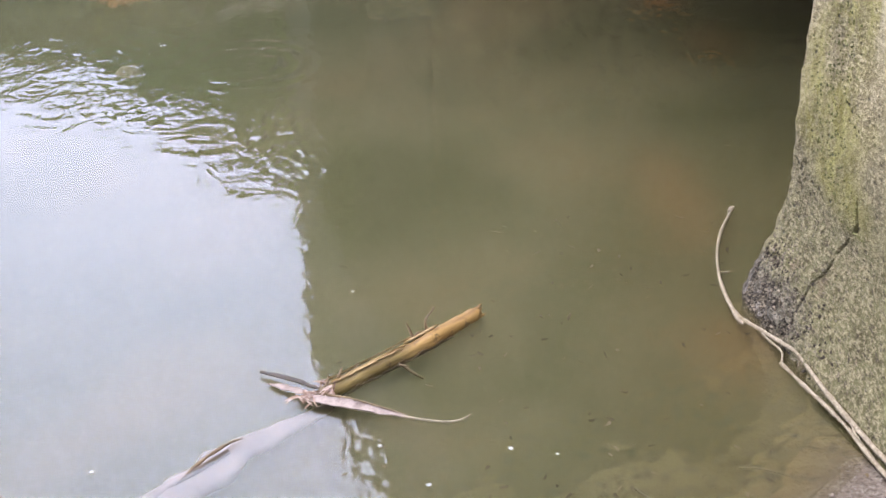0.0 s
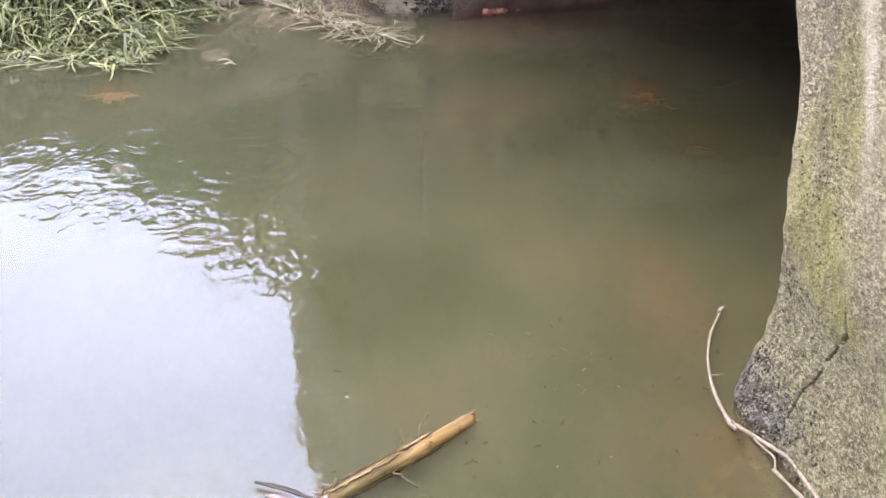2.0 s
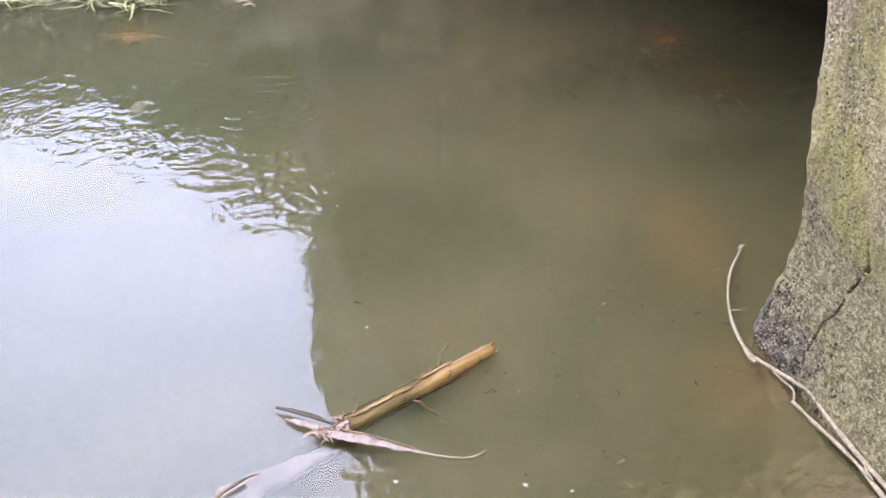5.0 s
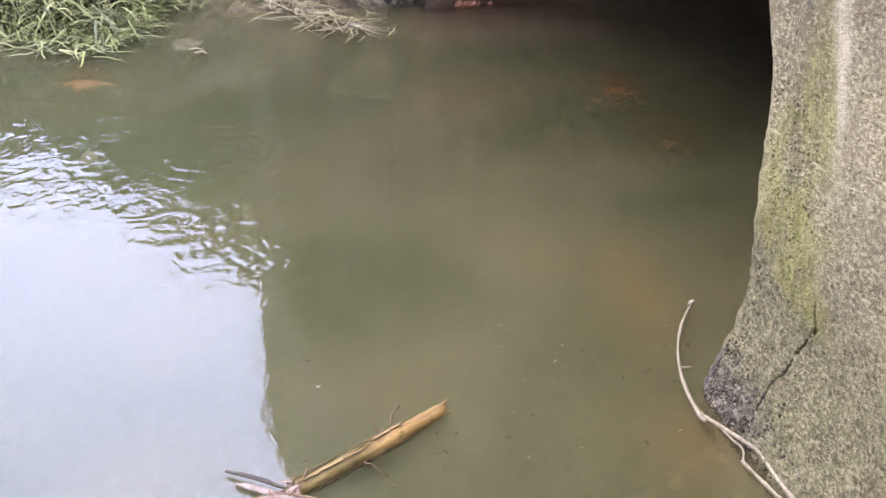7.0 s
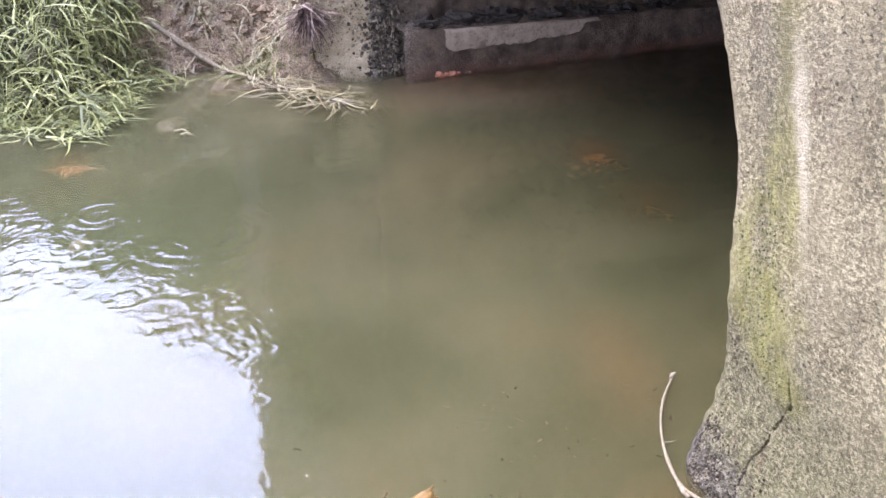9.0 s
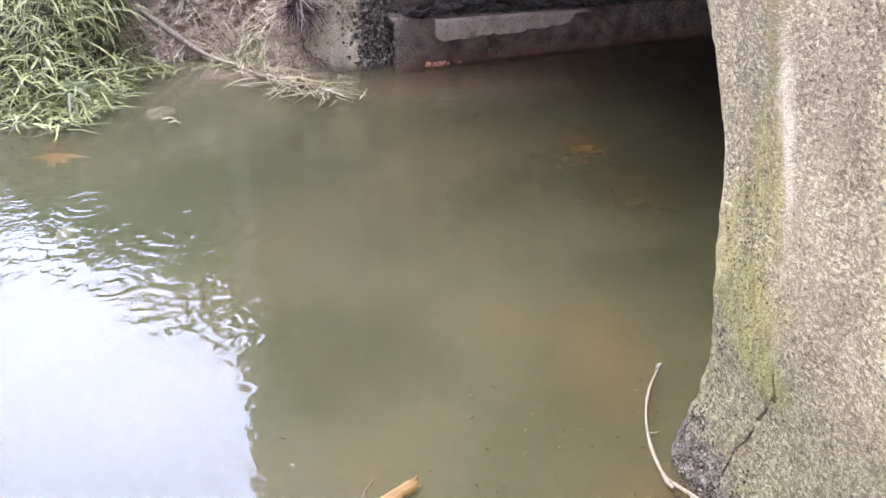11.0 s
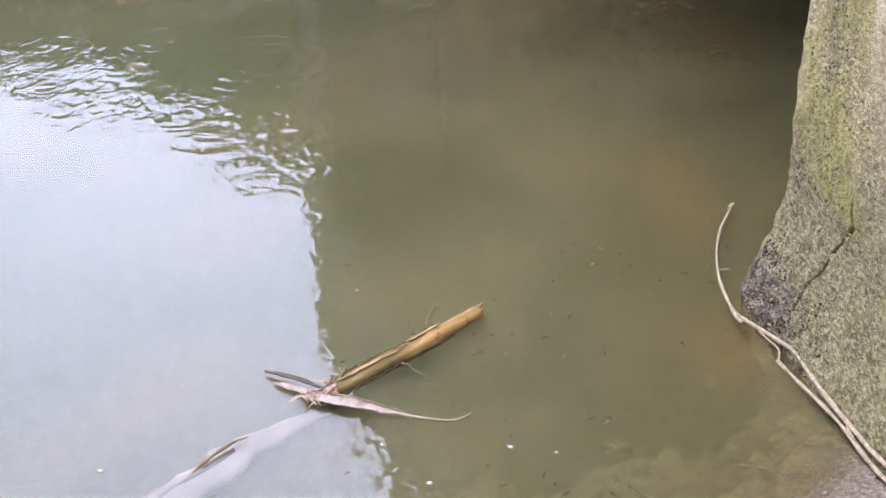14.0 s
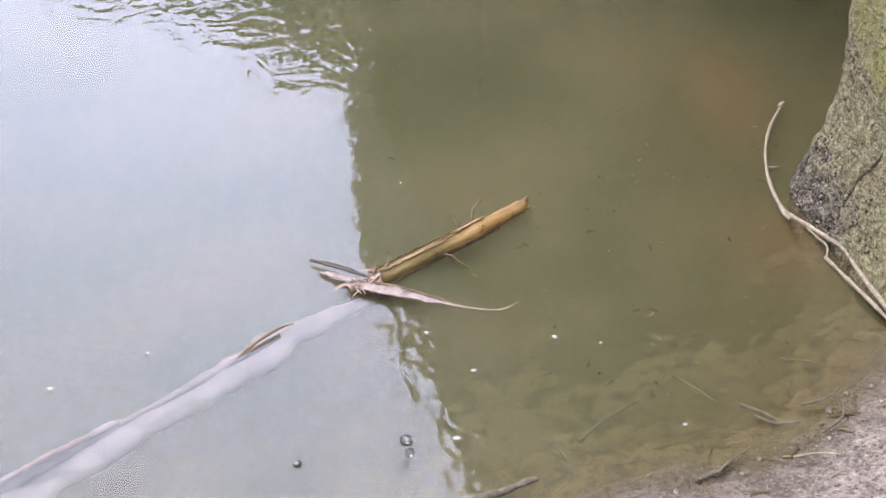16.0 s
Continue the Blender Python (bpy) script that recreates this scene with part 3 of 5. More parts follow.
def ground_z(x, y):
    n1 = noise.noise(Vector((x * 3.1, y * 3.1, 0.4)))
    n2 = noise.noise(Vector((x * 11.0, y * 11.0, 2.4)))
    d_far, d_near = y - far_shore(x), near_shore(x) - y
    steep = smooth01(x, -1.45, -1.15)
    far = min(d_far * (0.62 + 0.75 * steep), 0.32 * steep + 0.75 * (1 - steep) + (0.06 + 0.34 * steep) * d_far) if d_far > 0 else d_far * 0.20
    near = min(d_near * 0.16, 0.16 + 0.02 * d_near) if d_near > 0 else d_near * 0.17
    z = max(far, near, -0.55)
    if y > 2.0:
        # silt heaped along the foot of the near pier
        dx = max(0.0, 0.80 + (2.9 - y) * 0.16 - x)
        dy = max(0.0, y - 2.85)
        z = max(z, -0.03 - 0.35 * math.hypot(dx, dy))
    if x > -0.2 and y > 5.2:
        # sediment against the footing of the far abutment
        z = max(z, -0.025 - 0.11 * max(0.0, 6.26 + 0.36 * max(x, 0.0) - y))
    # earth slumped against the far abutment
    if y > 6.2 and -0.85 < x < -0.20:
        z = max(z, min(0.34, (-0.21 - x) * 1.9) * smooth01(y, 6.38, 6.56) * (1 - smooth01(-x, 0.40, 0.62)))
    # embankment behind the near pier
    z = max(z, min(2.2, (x - 1.25) * 0.9) * smooth01(2.9 - y, 0.0, 0.6) if x > 1.25 and y < 2.9 else -9)
    return z + 0.018 * n1 + 0.008 * n2


def axis_lines(lo, hi, step, far):
    out = list(np.arange(lo, hi + 1e-6, step))
    a, s = lo, step
    left = []
    while a > -far:
        s *= 1.28
        a -= s
        left.append(a)
    b, s, right = hi, step, []
    while b < far:
        s *= 1.28
        b += s
        right.append(b)
    return left[::-1] + out + right


gx, gy = axis_lines(-2.4, 1.5, 0.035, 260), axis_lines(1.3, 7.4, 0.035, 260)
verts = [(x, y, ground_z(x, y)) for y in gy for x in gx]
nx = len(gx)
faces = [(j * nx + i, j * nx + i + 1, (j + 1) * nx + i + 1, (j + 1) * nx + i) for j in range(len(gy) - 1) for i in range(nx - 1)]
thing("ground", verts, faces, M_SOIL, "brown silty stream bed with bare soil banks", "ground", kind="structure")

# ---------------------------------------------------------------- water: a clear skin over layers of silt
def sheet(z, name, mat, parent=None, label=""):
    if not parent:
        v, f = [(-60, 0.4, z), (20, 0.4, z), (20, 9.5, z), (-60, 9.5, z)], [(0, 1, 2, 3)]
        return thing(name, v, f, mat, label, "water", kind="structure")
    xs = [-60, -20, -8, -4, *np.arange(-2.4, -0.3, 0.08), *np.arange(-0.3, 1.0, 0.018), *np.arange(1.0, 1.6, 0.08), 4, 20]
    ys = [0.4, 1.0, *np.arange(1.55, 2.75, 0.018), *np.arange(2.75, 7.2, 0.08), 9.5]
    v = [(x, y, z * (1 + 0.42 * noise.noise(Vector((x * 5, y * 5, z * 90))) + 0.30 * noise.noise(Vector((x * 19, y * 19, z * 60))) + 0.38 * noise.noise(Vector((x * 47, y * 47, z * 40))))) for y in ys for x in xs]
    w = len(xs)
    f = [(j * w + i, j * w + i + 1, (j + 1) * w + i + 1, (j + 1) * w + i) for j in range(len(ys) - 1) for i in range(w - 1)]
    return part(name, v, f, mat, parent, label)


water = sheet(0.0, "water", M_WATER, None, "still murky olive-brown stream water mirroring a pale sky")
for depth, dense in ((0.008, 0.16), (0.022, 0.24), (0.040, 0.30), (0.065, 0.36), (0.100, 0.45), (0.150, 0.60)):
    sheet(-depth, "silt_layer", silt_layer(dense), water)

# ---------------------------------------------------------------- the bridge
EDGE = Vector((0.333, -0.943, 0))   # along the parapet, towards the near pier
INTO = Vector((0.943, 0.333, 0))    # under the bridge
CORNER = Vector((-0.93, 7.80, 0))   # outer corner at the far end, in plan


def prism(outline, z0, z1):
    n = len(outline)
    v = [(p[0], p[1], z0) for p in outline] + [(p[0], p[1], z1) for p in outline]
    f = [tuple(range(n))[::-1], tuple(range(n, 2 * n))]
    f += [(i, (i + 1) % n, n + (i + 1) % n, n + i) for i in range(n)]
    return v, f


def box_along(a, along, length, into, depth, z0, z1):
    p = [a, a + along * length, a + along * length + into * depth, a + into * depth]
    return prism(p, z0, z1)


deck = base("bridge_deck", CORNER, "grey concrete bridge deck with a solid parapet over the stream", "bridge")
def deck_part(name, a, length, depth, z0, z1, label=""):
    v, f = box_along(a - CORNER, EDGE, length, INTO, depth, z0, z1)
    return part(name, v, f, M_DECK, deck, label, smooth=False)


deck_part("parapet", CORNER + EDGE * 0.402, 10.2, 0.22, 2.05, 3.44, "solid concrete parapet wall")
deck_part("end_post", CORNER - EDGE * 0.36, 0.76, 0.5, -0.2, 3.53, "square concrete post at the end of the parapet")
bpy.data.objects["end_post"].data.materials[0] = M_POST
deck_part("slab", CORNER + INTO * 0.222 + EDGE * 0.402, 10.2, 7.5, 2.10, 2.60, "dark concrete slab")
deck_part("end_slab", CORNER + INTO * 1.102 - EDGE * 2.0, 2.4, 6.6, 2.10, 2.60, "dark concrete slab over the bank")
# unseen wall added to keep daylight out of the culvert
deck_part("back_blocker", CORNER + INTO * 7.73 - EDGE * 2.0, 12.6, 0.3, -0.6, 2.60, "unseen dark wall added to close off the back of the culvert")

# near pier: a face beside the camera, a worn arris, and the arch springing over the water
FACE = Vector((0.20, -1.0, 0)).normalized()
ARRIS = Vector((0.812, 2.85, 0))
FACE_N, IN_N = Vector((-0.98, -0.196, 0)).normalized(), Vector((-0.333, 0.943, 0))
CRACK = [(0.250, 0.37), (0.264, 0.315), (0.238, 0.277), (0.212, 0.234), (0.208, 0.208), (0.197, 0.176), (0.173, 0.145), (0.168, 0.09), (0.158, 0.03)]


def pier_outline():
    pts = []
    r = 0.10
    a0, a1 = math.atan2(FACE_N.y, FACE_N.x) % (2 * math.pi), math.atan2(IN_N.y, IN_N.x) % (2 * math.pi)
    length = 1.9
    us = list(np.linspace(length, 0.75, 14, endpoint=False)) + list(np.linspace(0.75, 0.30, 56, endpoint=False)) + list(np.linspace(0.30, 0.0, 116))
    c = ARRIS - FACE_N * r
    for u in us:
        pts.append((c + FACE_N * r + FACE * u, FACE_N, u, 0.0))
    for i in range(1, 20):
        a = a0 + (a1 - a0) * i / 20
        nrm = Vector((math.cos(a), math.sin(a), 0))
        pts.append((c + nrm * r, nrm, -0.01 * i, i / 20))
    for u in list(np.linspace(0, 0.4, 20)) + list(np.linspace(0.6, 7.0, 12)):
        pts.append((c + IN_N * r + INTO * u, IN_N, -0.2 - u, 1.0))
    return pts


def pier_mesh():
    prof = pier_outline()
    zs = list(np.linspace(-0.5, -0.02, 6)) + list(np.linspace(0.0, 0.42, 150, endpoint=False)) + list(np.linspace(0.42, 1.15, 92)) + list(np.linspace(1.2, 2.12, 10))
    verts, faces = [], []
    for z in zs:
        lean = 0.76 * max(0.0, min(z, 1.2) - 0.55) ** 2 + 0.45 * max(0.0, z - 1.2)
        flare = 0.060 * max(0.0, 1 - max(z, 0) / 0.27) ** 1.35
        for p, nrm, u, w in prof:
            q = p + nrm * (flare - 0.012 * math.sin(min(1, max(z, 0) / 1.2) * math.pi) * (1 - w)) + IN_N * lean * smooth01(w + 0.001, 0.0, 1.0)
            q = Vector((q.x, q.y, z))
            d = 0.010 * noise.noise(q * 4.0) + 0.0026 * noise.noise(q * 21.0) + (0.0045 * noise.noise(q * 57.0) + 0.0035 * noise.noise(q * 23.0) if -0.21 < u < 0.03 else 0.0)
            d += max(0.0, 1 - z / 0.30) * (0.007 * noise.noise(q * 34.0) + 0.006 * noise.noise(q * 75.0) if u < 0.32 else 0.0)
            for (ua, za), (ub, zb) in zip(CRACK, CRACK[1:]) if 0.1 < u < 0.3 and z < 0.42 else ():
                du, dz = ub - ua, zb - za
                t = min(1, max(0, ((u - ua) * du + (z - za) * dz) / (du * du + dz * dz)))
                gap = math.hypot(u - ua - du * t, z - za - dz * t) + 0.006 * noise.noise(q * 42.0)
                wide = 0.0042 * (0.55 + 1.1 * abs(noise.noise(q * 17.0)))
                if gap < wide:
                    d -= 0.024 * (1 - max(gap, 0) / wide)
                    break
            verts.append(q + nrm * d)
    n = len(prof)
    for j in range(len(zs) - 1):
        for i in range(n - 1):
            faces.append((j * n + i, j * n + i + 1, (j + 1) * n + i + 1, (j + 1) * n + i))
    # plain back and top that close the block
    b = len(verts)
    first, last = verts[0], verts[n - 1]
    back = [Vector((first.x + 5.6, first.y + 1.0, 0)), Vector((last.x, last.y - 1.2, 0))]
    for z in (zs[0], zs[-1]):
        verts += [(q.x, q.y, z) for q in back]
    t = (len(zs) - 1) * n
    faces += [(b, 0, t, b + 2), (b + 1, b, b + 2, b + 3), (n - 1, b + 1, b + 3, t + n - 1)]
    faces.append((*range(t, t + n), b + 3, b + 2))
    return verts, faces


v, f = pier_mesh()
pier = base("bridge_pier", (0, 0, 0), "weathered grey concrete bridge pier with green moss and a crack", "pier")
part("shaft", v, f, M_PIER, pier)


def on_face(u, z):
    """A point on the near face of the pier, u along it from the arris."""
    flare = 0.060 * max(0.0, 1 - max(z, 0) / 0.27) ** 1.35
    p = ARRIS + FACE * u + FACE_N * (flare - 0.012 * math.sin(min(1, max(z, 0) / 1.2) * math.pi))
    q = Vector((p.x, p.y, z))
    return q + FACE_N * (0.010 * noise.noise(q * 4.0) + 0.0026 * noise.noise(q * 21.0))


def grains(count, rng, where, size, out=0.0):
    """Small angular grains set in the face."""
    v, f = [], []
    for i in range(count):
        u, z = where(rng)
        c, r = on_face(u, z) + FACE_N * out, size * rng.uniform(0.5, 1.5)
        k = len(v)
        for d in ((1, 0, 0), (0, 1, 0), (-1, 0, 0), (0, -1, 0), (0, 0, 1), (0, 0, -1)):
            v.append(c + Vector(d) * r * rng.uniform(0.6, 1.2) + Vector((rng.gauss(0, 0.25), rng.gauss(0, 0.25), rng.gauss(0, 0.25))) * r)
        f += [(k, k + 1, k + 4), (k + 1, k + 2, k + 4), (k + 2, k + 3, k + 4), (k + 3, k, k + 4), (k + 1, k, k + 5), (k + 2, k + 1, k + 5), (k + 3, k + 2, k + 5), (k, k + 3, k + 5)]
    return v, f


def mossy(rng):
    z = min(0.86, max(0.30, rng.gauss(0.50, 0.13)))
    c = 0.10 + 0.25 * max(0, z - 0.6) + 1.1 * max(0, 0.42 - z)
    return c + rng.gauss(0, 0.5) * (0.10 - 0.2 * abs(z - 0.47)), z


rng = random.Random(77)
tagged(part("moss", *grains(420, rng, mossy, 0.0024, 0.0005), M_MOSS, pier, "patchy yellow-green moss", False), kind="stuff")
tagged(part("exposed_aggregate", *grains(1700, rng, lambda r: (abs(r.gauss(0, 0.12)) - 0.03, abs(r.gauss(0, 0.065))), 0.0034, -0.001), M_GRIT, pier, "coarse dark aggregate washed out at the foot", False), kind="stuff")

# far abutment with a footing that carries a patch of pale plaster
ABUT = Vector((-0.06, 6.45, 0))


def abutment_mesh():
    out_dir, out_n = Vector((-1.0, 0.10, 0)).normalized(), Vector((-0.10, -1.0, 0)).normalized()
    prof = []
    for u in np.linspace(0.27, 0.0, 50):
        prof.append((ABUT + out_dir * u, out_n))
    for u in list(np.linspace(0.012, 1.4, 110)) + list(np.linspace(1.6, 8, 10)):
        prof.append((ABUT + INTO * u + Vector((0.05, 0.04, 0)) * smooth01(u, 0, 0.08), EDGE))
    zs = list(np.linspace(-0.5, -0.03, 4)) + list(np.linspace(0, 0.5, 50)) + [0.6, 0.8, 1.0, 1.2, 1.8, 2.12]
    verts, faces = [], []
    for z in zs:
        for i, (p, nrm) in enumerate(prof):
            q = Vector((p.x, p.y, z)) + nrm * 0.05 * math.exp(-max(z, 0) / 0.1)
            if i < 50:
                q += out_dir * 0.10 * z * (1 if i < 25 else 0)
            d = 0.02 * noise.noise(q * 6) + 0.014 * noise.noise(q * 25) + 0.008 * noise.noise(q * 60)
            verts.append(q + nrm * d)
    n = len(prof)
    for j in range(len(zs) - 1):
        for i in range(n - 1):
            faces.append((j * n + i, j * n + i + 1, (j + 1) * n + i + 1, (j + 1) * n + i))
    b = len(verts)
    for z in (zs[0], zs[-1]):
        verts += [(-0.40, 9.0, z), (7.5, 11.0, z)]
    t = (len(zs) - 1) * n
    faces += [(b, 0, t, b + 2), (n - 1, b + 1, b + 3, t + n - 1), (*range(t, t + n), b + 3, b + 2)]
    return verts, faces


v, f = abutment_mesh()
abut = base("bridge_abutment", ABUT, "rough dark concrete bridge abutment standing in the water", "abutment")
NP = 170
outer = [q for q in f if len(q) == 4 and all(i % NP < 50 and i < NP * 54 for i in q)]
upper = [q for q in f if len(q) == 4 and all(i % NP < 50 for i in q) and max(q) >= NP * 54]
rest = [q for q in f if q not in set(outer) | set(upper)]


def used(verts, faces):
    ids = sorted({i for q in faces for i in q})
    at = {i: n for n, i in enumerate(ids)}
    return [Vector(verts[i]) - ABUT for i in ids], [tuple(at[i] for i in q) for q in faces]


# end face coloured for its light, inner face for its shade
part("outer_face", *used(v, outer), M_ABUT_OUT, abut, "sandy grey concrete end face")
# upper end face coloured dark so that its reflection stays dim
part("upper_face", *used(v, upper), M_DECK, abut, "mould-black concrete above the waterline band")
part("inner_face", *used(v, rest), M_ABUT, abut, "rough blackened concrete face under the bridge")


def rough_slab(a, length, depth, z0, z1, step, amp, tilt=0.0):
    """A slab's front and top, uneven, along INTO from a."""
    verts, faces = [], []
    us = np.arange(0, length + 1e-6, step)
    prof = [(0.0, z) for z in np.linspace(z0, z1, 12)] + [(d, z1) for d in np.linspace(0.01, depth, 8)]
    for u in us:
        for d, z in prof:
            q = a + INTO * u - EDGE * d
            zz = z - tilt * u * (1 if z > z0 else 0)
            q = Vector((q.x, q.y, zz))
            k = amp * noise.noise(q * 9) + amp * 0.6 * noise.noise(q * 33)
            verts.append(q + EDGE * k + Vector((0, 0, k * 0.7 if d > 0 else 0)))
    n = len(prof)
    for i in range(len(us) - 1):
        for j in range(n - 1):
            faces.append((i * n + j, (i + 1) * n + j, (i + 1) * n + j + 1, i * n + j + 1))
    return verts, faces


FOOT = Vector((0.10, 6.30, 0))
v, f = rough_slab(FOOT, 6.0, 0.30, -0.4, 0.235, 0.025, 0.014, 0.03)
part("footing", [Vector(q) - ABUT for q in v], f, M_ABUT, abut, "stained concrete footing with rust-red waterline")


def plaster_patch():
    verts, faces = [], []
    us = np.linspace(0.20, 1.02, 130)
    for u in us:
        top = 0.228 - 0.03 * u
        low = 0.115 + 0.03 * u + 0.022 * noise.noise(Vector((u * 4.0, 1.7, 0))) + 0.014 * noise.noise(Vector((u * 19.0, 4.7, 0))) + 0.008 * noise.noise(Vector((u * 61.0, 2.7, 0)))
        low = low + 0.07 * smooth01(abs(u - 0.56), 0.32, 0.42)
        low = min(low, top - 0.012)
        for i in range(7):
            z = low + (top - low) * i / 6
            q = FOOT + INTO * u + EDGE * 0.024
            q = Vector((q.x, q.y, z))
            verts.append(q + EDGE * 0.006 * noise.noise(q * 22) - ABUT)
        q = FOOT + INTO * u - EDGE * 0.03
        verts.append(Vector((q.x, q.y, top + 0.004)) - ABUT)
    n = 8
    for i in range(len(us) - 1):
        for j in range(n - 1):
            faces.append((i * n + j, (i + 1) * n + j, (i + 1) * n + j + 1, i * n + j + 1))
    return verts, faces


v, f = plaster_patch()
part("plaster_patch", v, f, M_PLASTER, abut, "pale pinkish plaster left on the footing")

# aggregate standing out of both faces
rng = random.Random(41)
for name, mat, label, count in (("pale_aggregate", M_SANDGRAIN, "pale sandy grains on the end face", 520), ("dark_aggregate", M_GRIT, "coarse dark aggregate beside the arris", 900)):
    av, af = [], []
    for i in range(count):
        if name == "pale_aggregate":
            u, z = rng.uniform(0.0, 0.25), rng.uniform(0.0, 0.48)
            q = ABUT + Vector((-1.0, 0.10, 0)) * u + Vector((-0.10, -1.0, 0)) * (0.004 + 0.05 * math.exp(-z / 0.1)) + Vector((-0.05 * z, 0, z))
            r = rng.uniform(0.003, 0.008)
        else:
            u, z = rng.gauss(0.05, 0.05), abs(rng.gauss(0, 0.20))
            if u < 0:
                q = ABUT + Vector((1.0, -0.10, 0)) * u + Vector((-0.10, -1.0, 0)) * (0.004 + 0.05 * math.exp(-z / 0.1)) + Vector((0, 0, z))
            else:
                q = ABUT + INTO * u + EDGE * (0.004 + 0.05 * math.exp(-z / 0.1)) + Vector((0, 0, z))
            r = rng.uniform(0.004, 0.012)
        v, f = lump(q - ABUT, (r, r * rng.uniform(0.7, 1.1), r * rng.uniform(0.7, 1.1)), i * 0.9, 0.9, 3, 5)
        k = len(av)
        av += v
        af += [tuple(j + k for j in p) for p in f]
    tagged(part(name, av, af, mat, abut, label, False), kind="stuff")

# rubble lying on the footing
rng = random.Random(5)
for i in range(14):
    u = 0.30 + 0.62 * rng.random() ** 0.8
    s = rng.uniform(0.004, 0.010)
    q = FOOT + INTO * u + EDGE * (0.022 + rng.uniform(0, 0.02))
    v, f = lump((0, 0, 0), (s, s * 0.8, s * 0.7), i * 2.1, 0.9, 5, 7)
    ob = thing("waterline_pebble", v, f, M_DRIFT, "small pale pebble caught at the waterline of the footing", "pebble", "pebbles at the waterline", smooth=False)
    ob.location = (q.x, q.y, 0.008 + 0.05 * rng.random() ** 2)
for x, z in ((0.075, 0.250), (0.171, 0.248)):
    v, f = lump((0, 0, 0), (0.014, 0.010, 0.016), x * 50, 0.7, 6, 9)
    ob = thing("white_pebble", v, f, M_CHALK, "white pebble lodged in the dark rubble", "pebble", "white pebbles in the rubble")
    ob.location = (x, 6.62, z)
for i in range(64):
    u = rng.uniform(0.05, 1.5) if i < 26 else rng.gauss(0.50, 0.16)
    s = rng.uniform(0.02, 0.055) if i < 26 else rng.uniform(0.012, 0.030)
    q = FOOT + INTO * u - EDGE * rng.uniform(0.05, 0.2)
    v, f = lump((0, 0, s * 0.4), (s, s * rng.uniform(0.7, 1.1), s * 0.6), i * 1.7, 1.2, 9, 12)
    ob = thing("rubble_stone", v, f, M_RUBBLE, "dark rubble stone lying on the concrete footing", "stone", "rubble on the footing", smooth=False)
    ob.location = (q.x, q.y, 0.228 - 0.03 * u)

# ---------------------------------------------------------------- the fallen branch in the water
STICK = Vector((0.0, 2.64, 0.0))


def bark_shell(line, radius, a0, a1, seed, fray, at, thick=0.0016, sides=9):
    """Bark still clinging to part of a branch: a thin curved shell with torn edges."""
    verts, faces, n = [], [], len(line)
    for layer in (0.0, thick):
        for i, c in enumerate(line):
            t = i / (n - 1)
            d = (line[min(i + 1, n - 1)] - line[max(i - 1, 0)]).normalized()
            side = d.cross(Vector((0, 0, 1))).normalized()
            up = side.cross(d)
            lo = a0 + fray * noise.noise(Vector((t * 13, seed, 0))) + 0.5 * fray * noise.noise(Vector((t * 41, seed, 4)))
            hi = a1 + fray * noise.noise(Vector((t * 11, seed, 7))) + 0.5 * fray * noise.noise(Vector((t * 37, seed, 9)))
            mid = (lo + hi) / 2
            shut = min(1.0, 6 * t + 0.1, 6 * (1 - t) + 0.1)
            for j in range(sides):
                a = mid + (hi - lo) * shut * (j / (sides - 1) - 0.5)
                r = radius(t) + layer + 0.0012 * noise.noise(Vector((t * 30, a * 3, seed))) + 0.002 * (2 * j / (sides - 1) - 1) ** 2
                verts.append(c + side * math.cos(a) * r + up * math.sin(a) * r * 0.85 - Vector(at))
    m = n * sides
    for i in range(n - 1):
        for j in range(sides - 1):
            q = (i * sides + j, i * sides + j + 1, (i + 1) * sides + j + 1, (i + 1) * sides + j)
            faces += [tuple(k + m for k in q), q[::-1]]
    for i in range(n - 1):
        for j in (0, sides - 1):
            q = (i * sides + j, (i + 1) * sides + j, (i + 1) * sides + j + m, i * sides + j + m)
            faces.append(q if j == 0 else q[::-1])
    return verts, faces


def ribbon(line, width, at, thick=0.0018, wave=0.003, seed=0.0, across=5):
    """A limp flat leaf along a line, creased and uneven."""
    verts, faces, n = [], [], len(line)
    for layer in (0.0, thick):
        for i, c in enumerate(line):
            t = i / (n - 1)
            d = (line[min(i + 1, n - 1)] - line[max(i - 1, 0)]).normalized()
            side = d.cross(Vector((0, 0, 1))).normalized()
            for j in range(across):
                v = 2 * j / (across - 1) - 1
                w = width(t) * (1 + 0.35 * noise.noise(Vector((t * 17, v * 2, seed))))
                lift = wave * noise.noise(Vector((t * 9, v * 1.5, seed + 3))) + 0.35 * w * abs(v) ** 1.5
                verts.append(c + side * v * w + Vector((0, 0, layer + lift)) - Vector(at))
    m = n * across
    for i in range(n - 1):
        for j in range(across - 1):
            q = (i * across + j, i * across + j + 1, (i + 1) * across + j + 1, (i + 1) * across + j)
            faces += [tuple(k + m for k in q), q[::-1]]
        for j in (0, across - 1):
            faces.append((i * across + j, (i + 1) * across + j, (i + 1) * across + j + m, i * across + j + m))
    return verts, faces


branch = base("fallen_branch", STICK, "peeled orange-brown branch half sunk in still water", "branch")
WOOD = spline([(-0.142, 2.496, 0.000), (-0.068, 2.566, 0.002), (0.016, 2.646, 0.004), (0.096, 2.724, 0.008), (0.164, 2.792, 0.012)], 20)


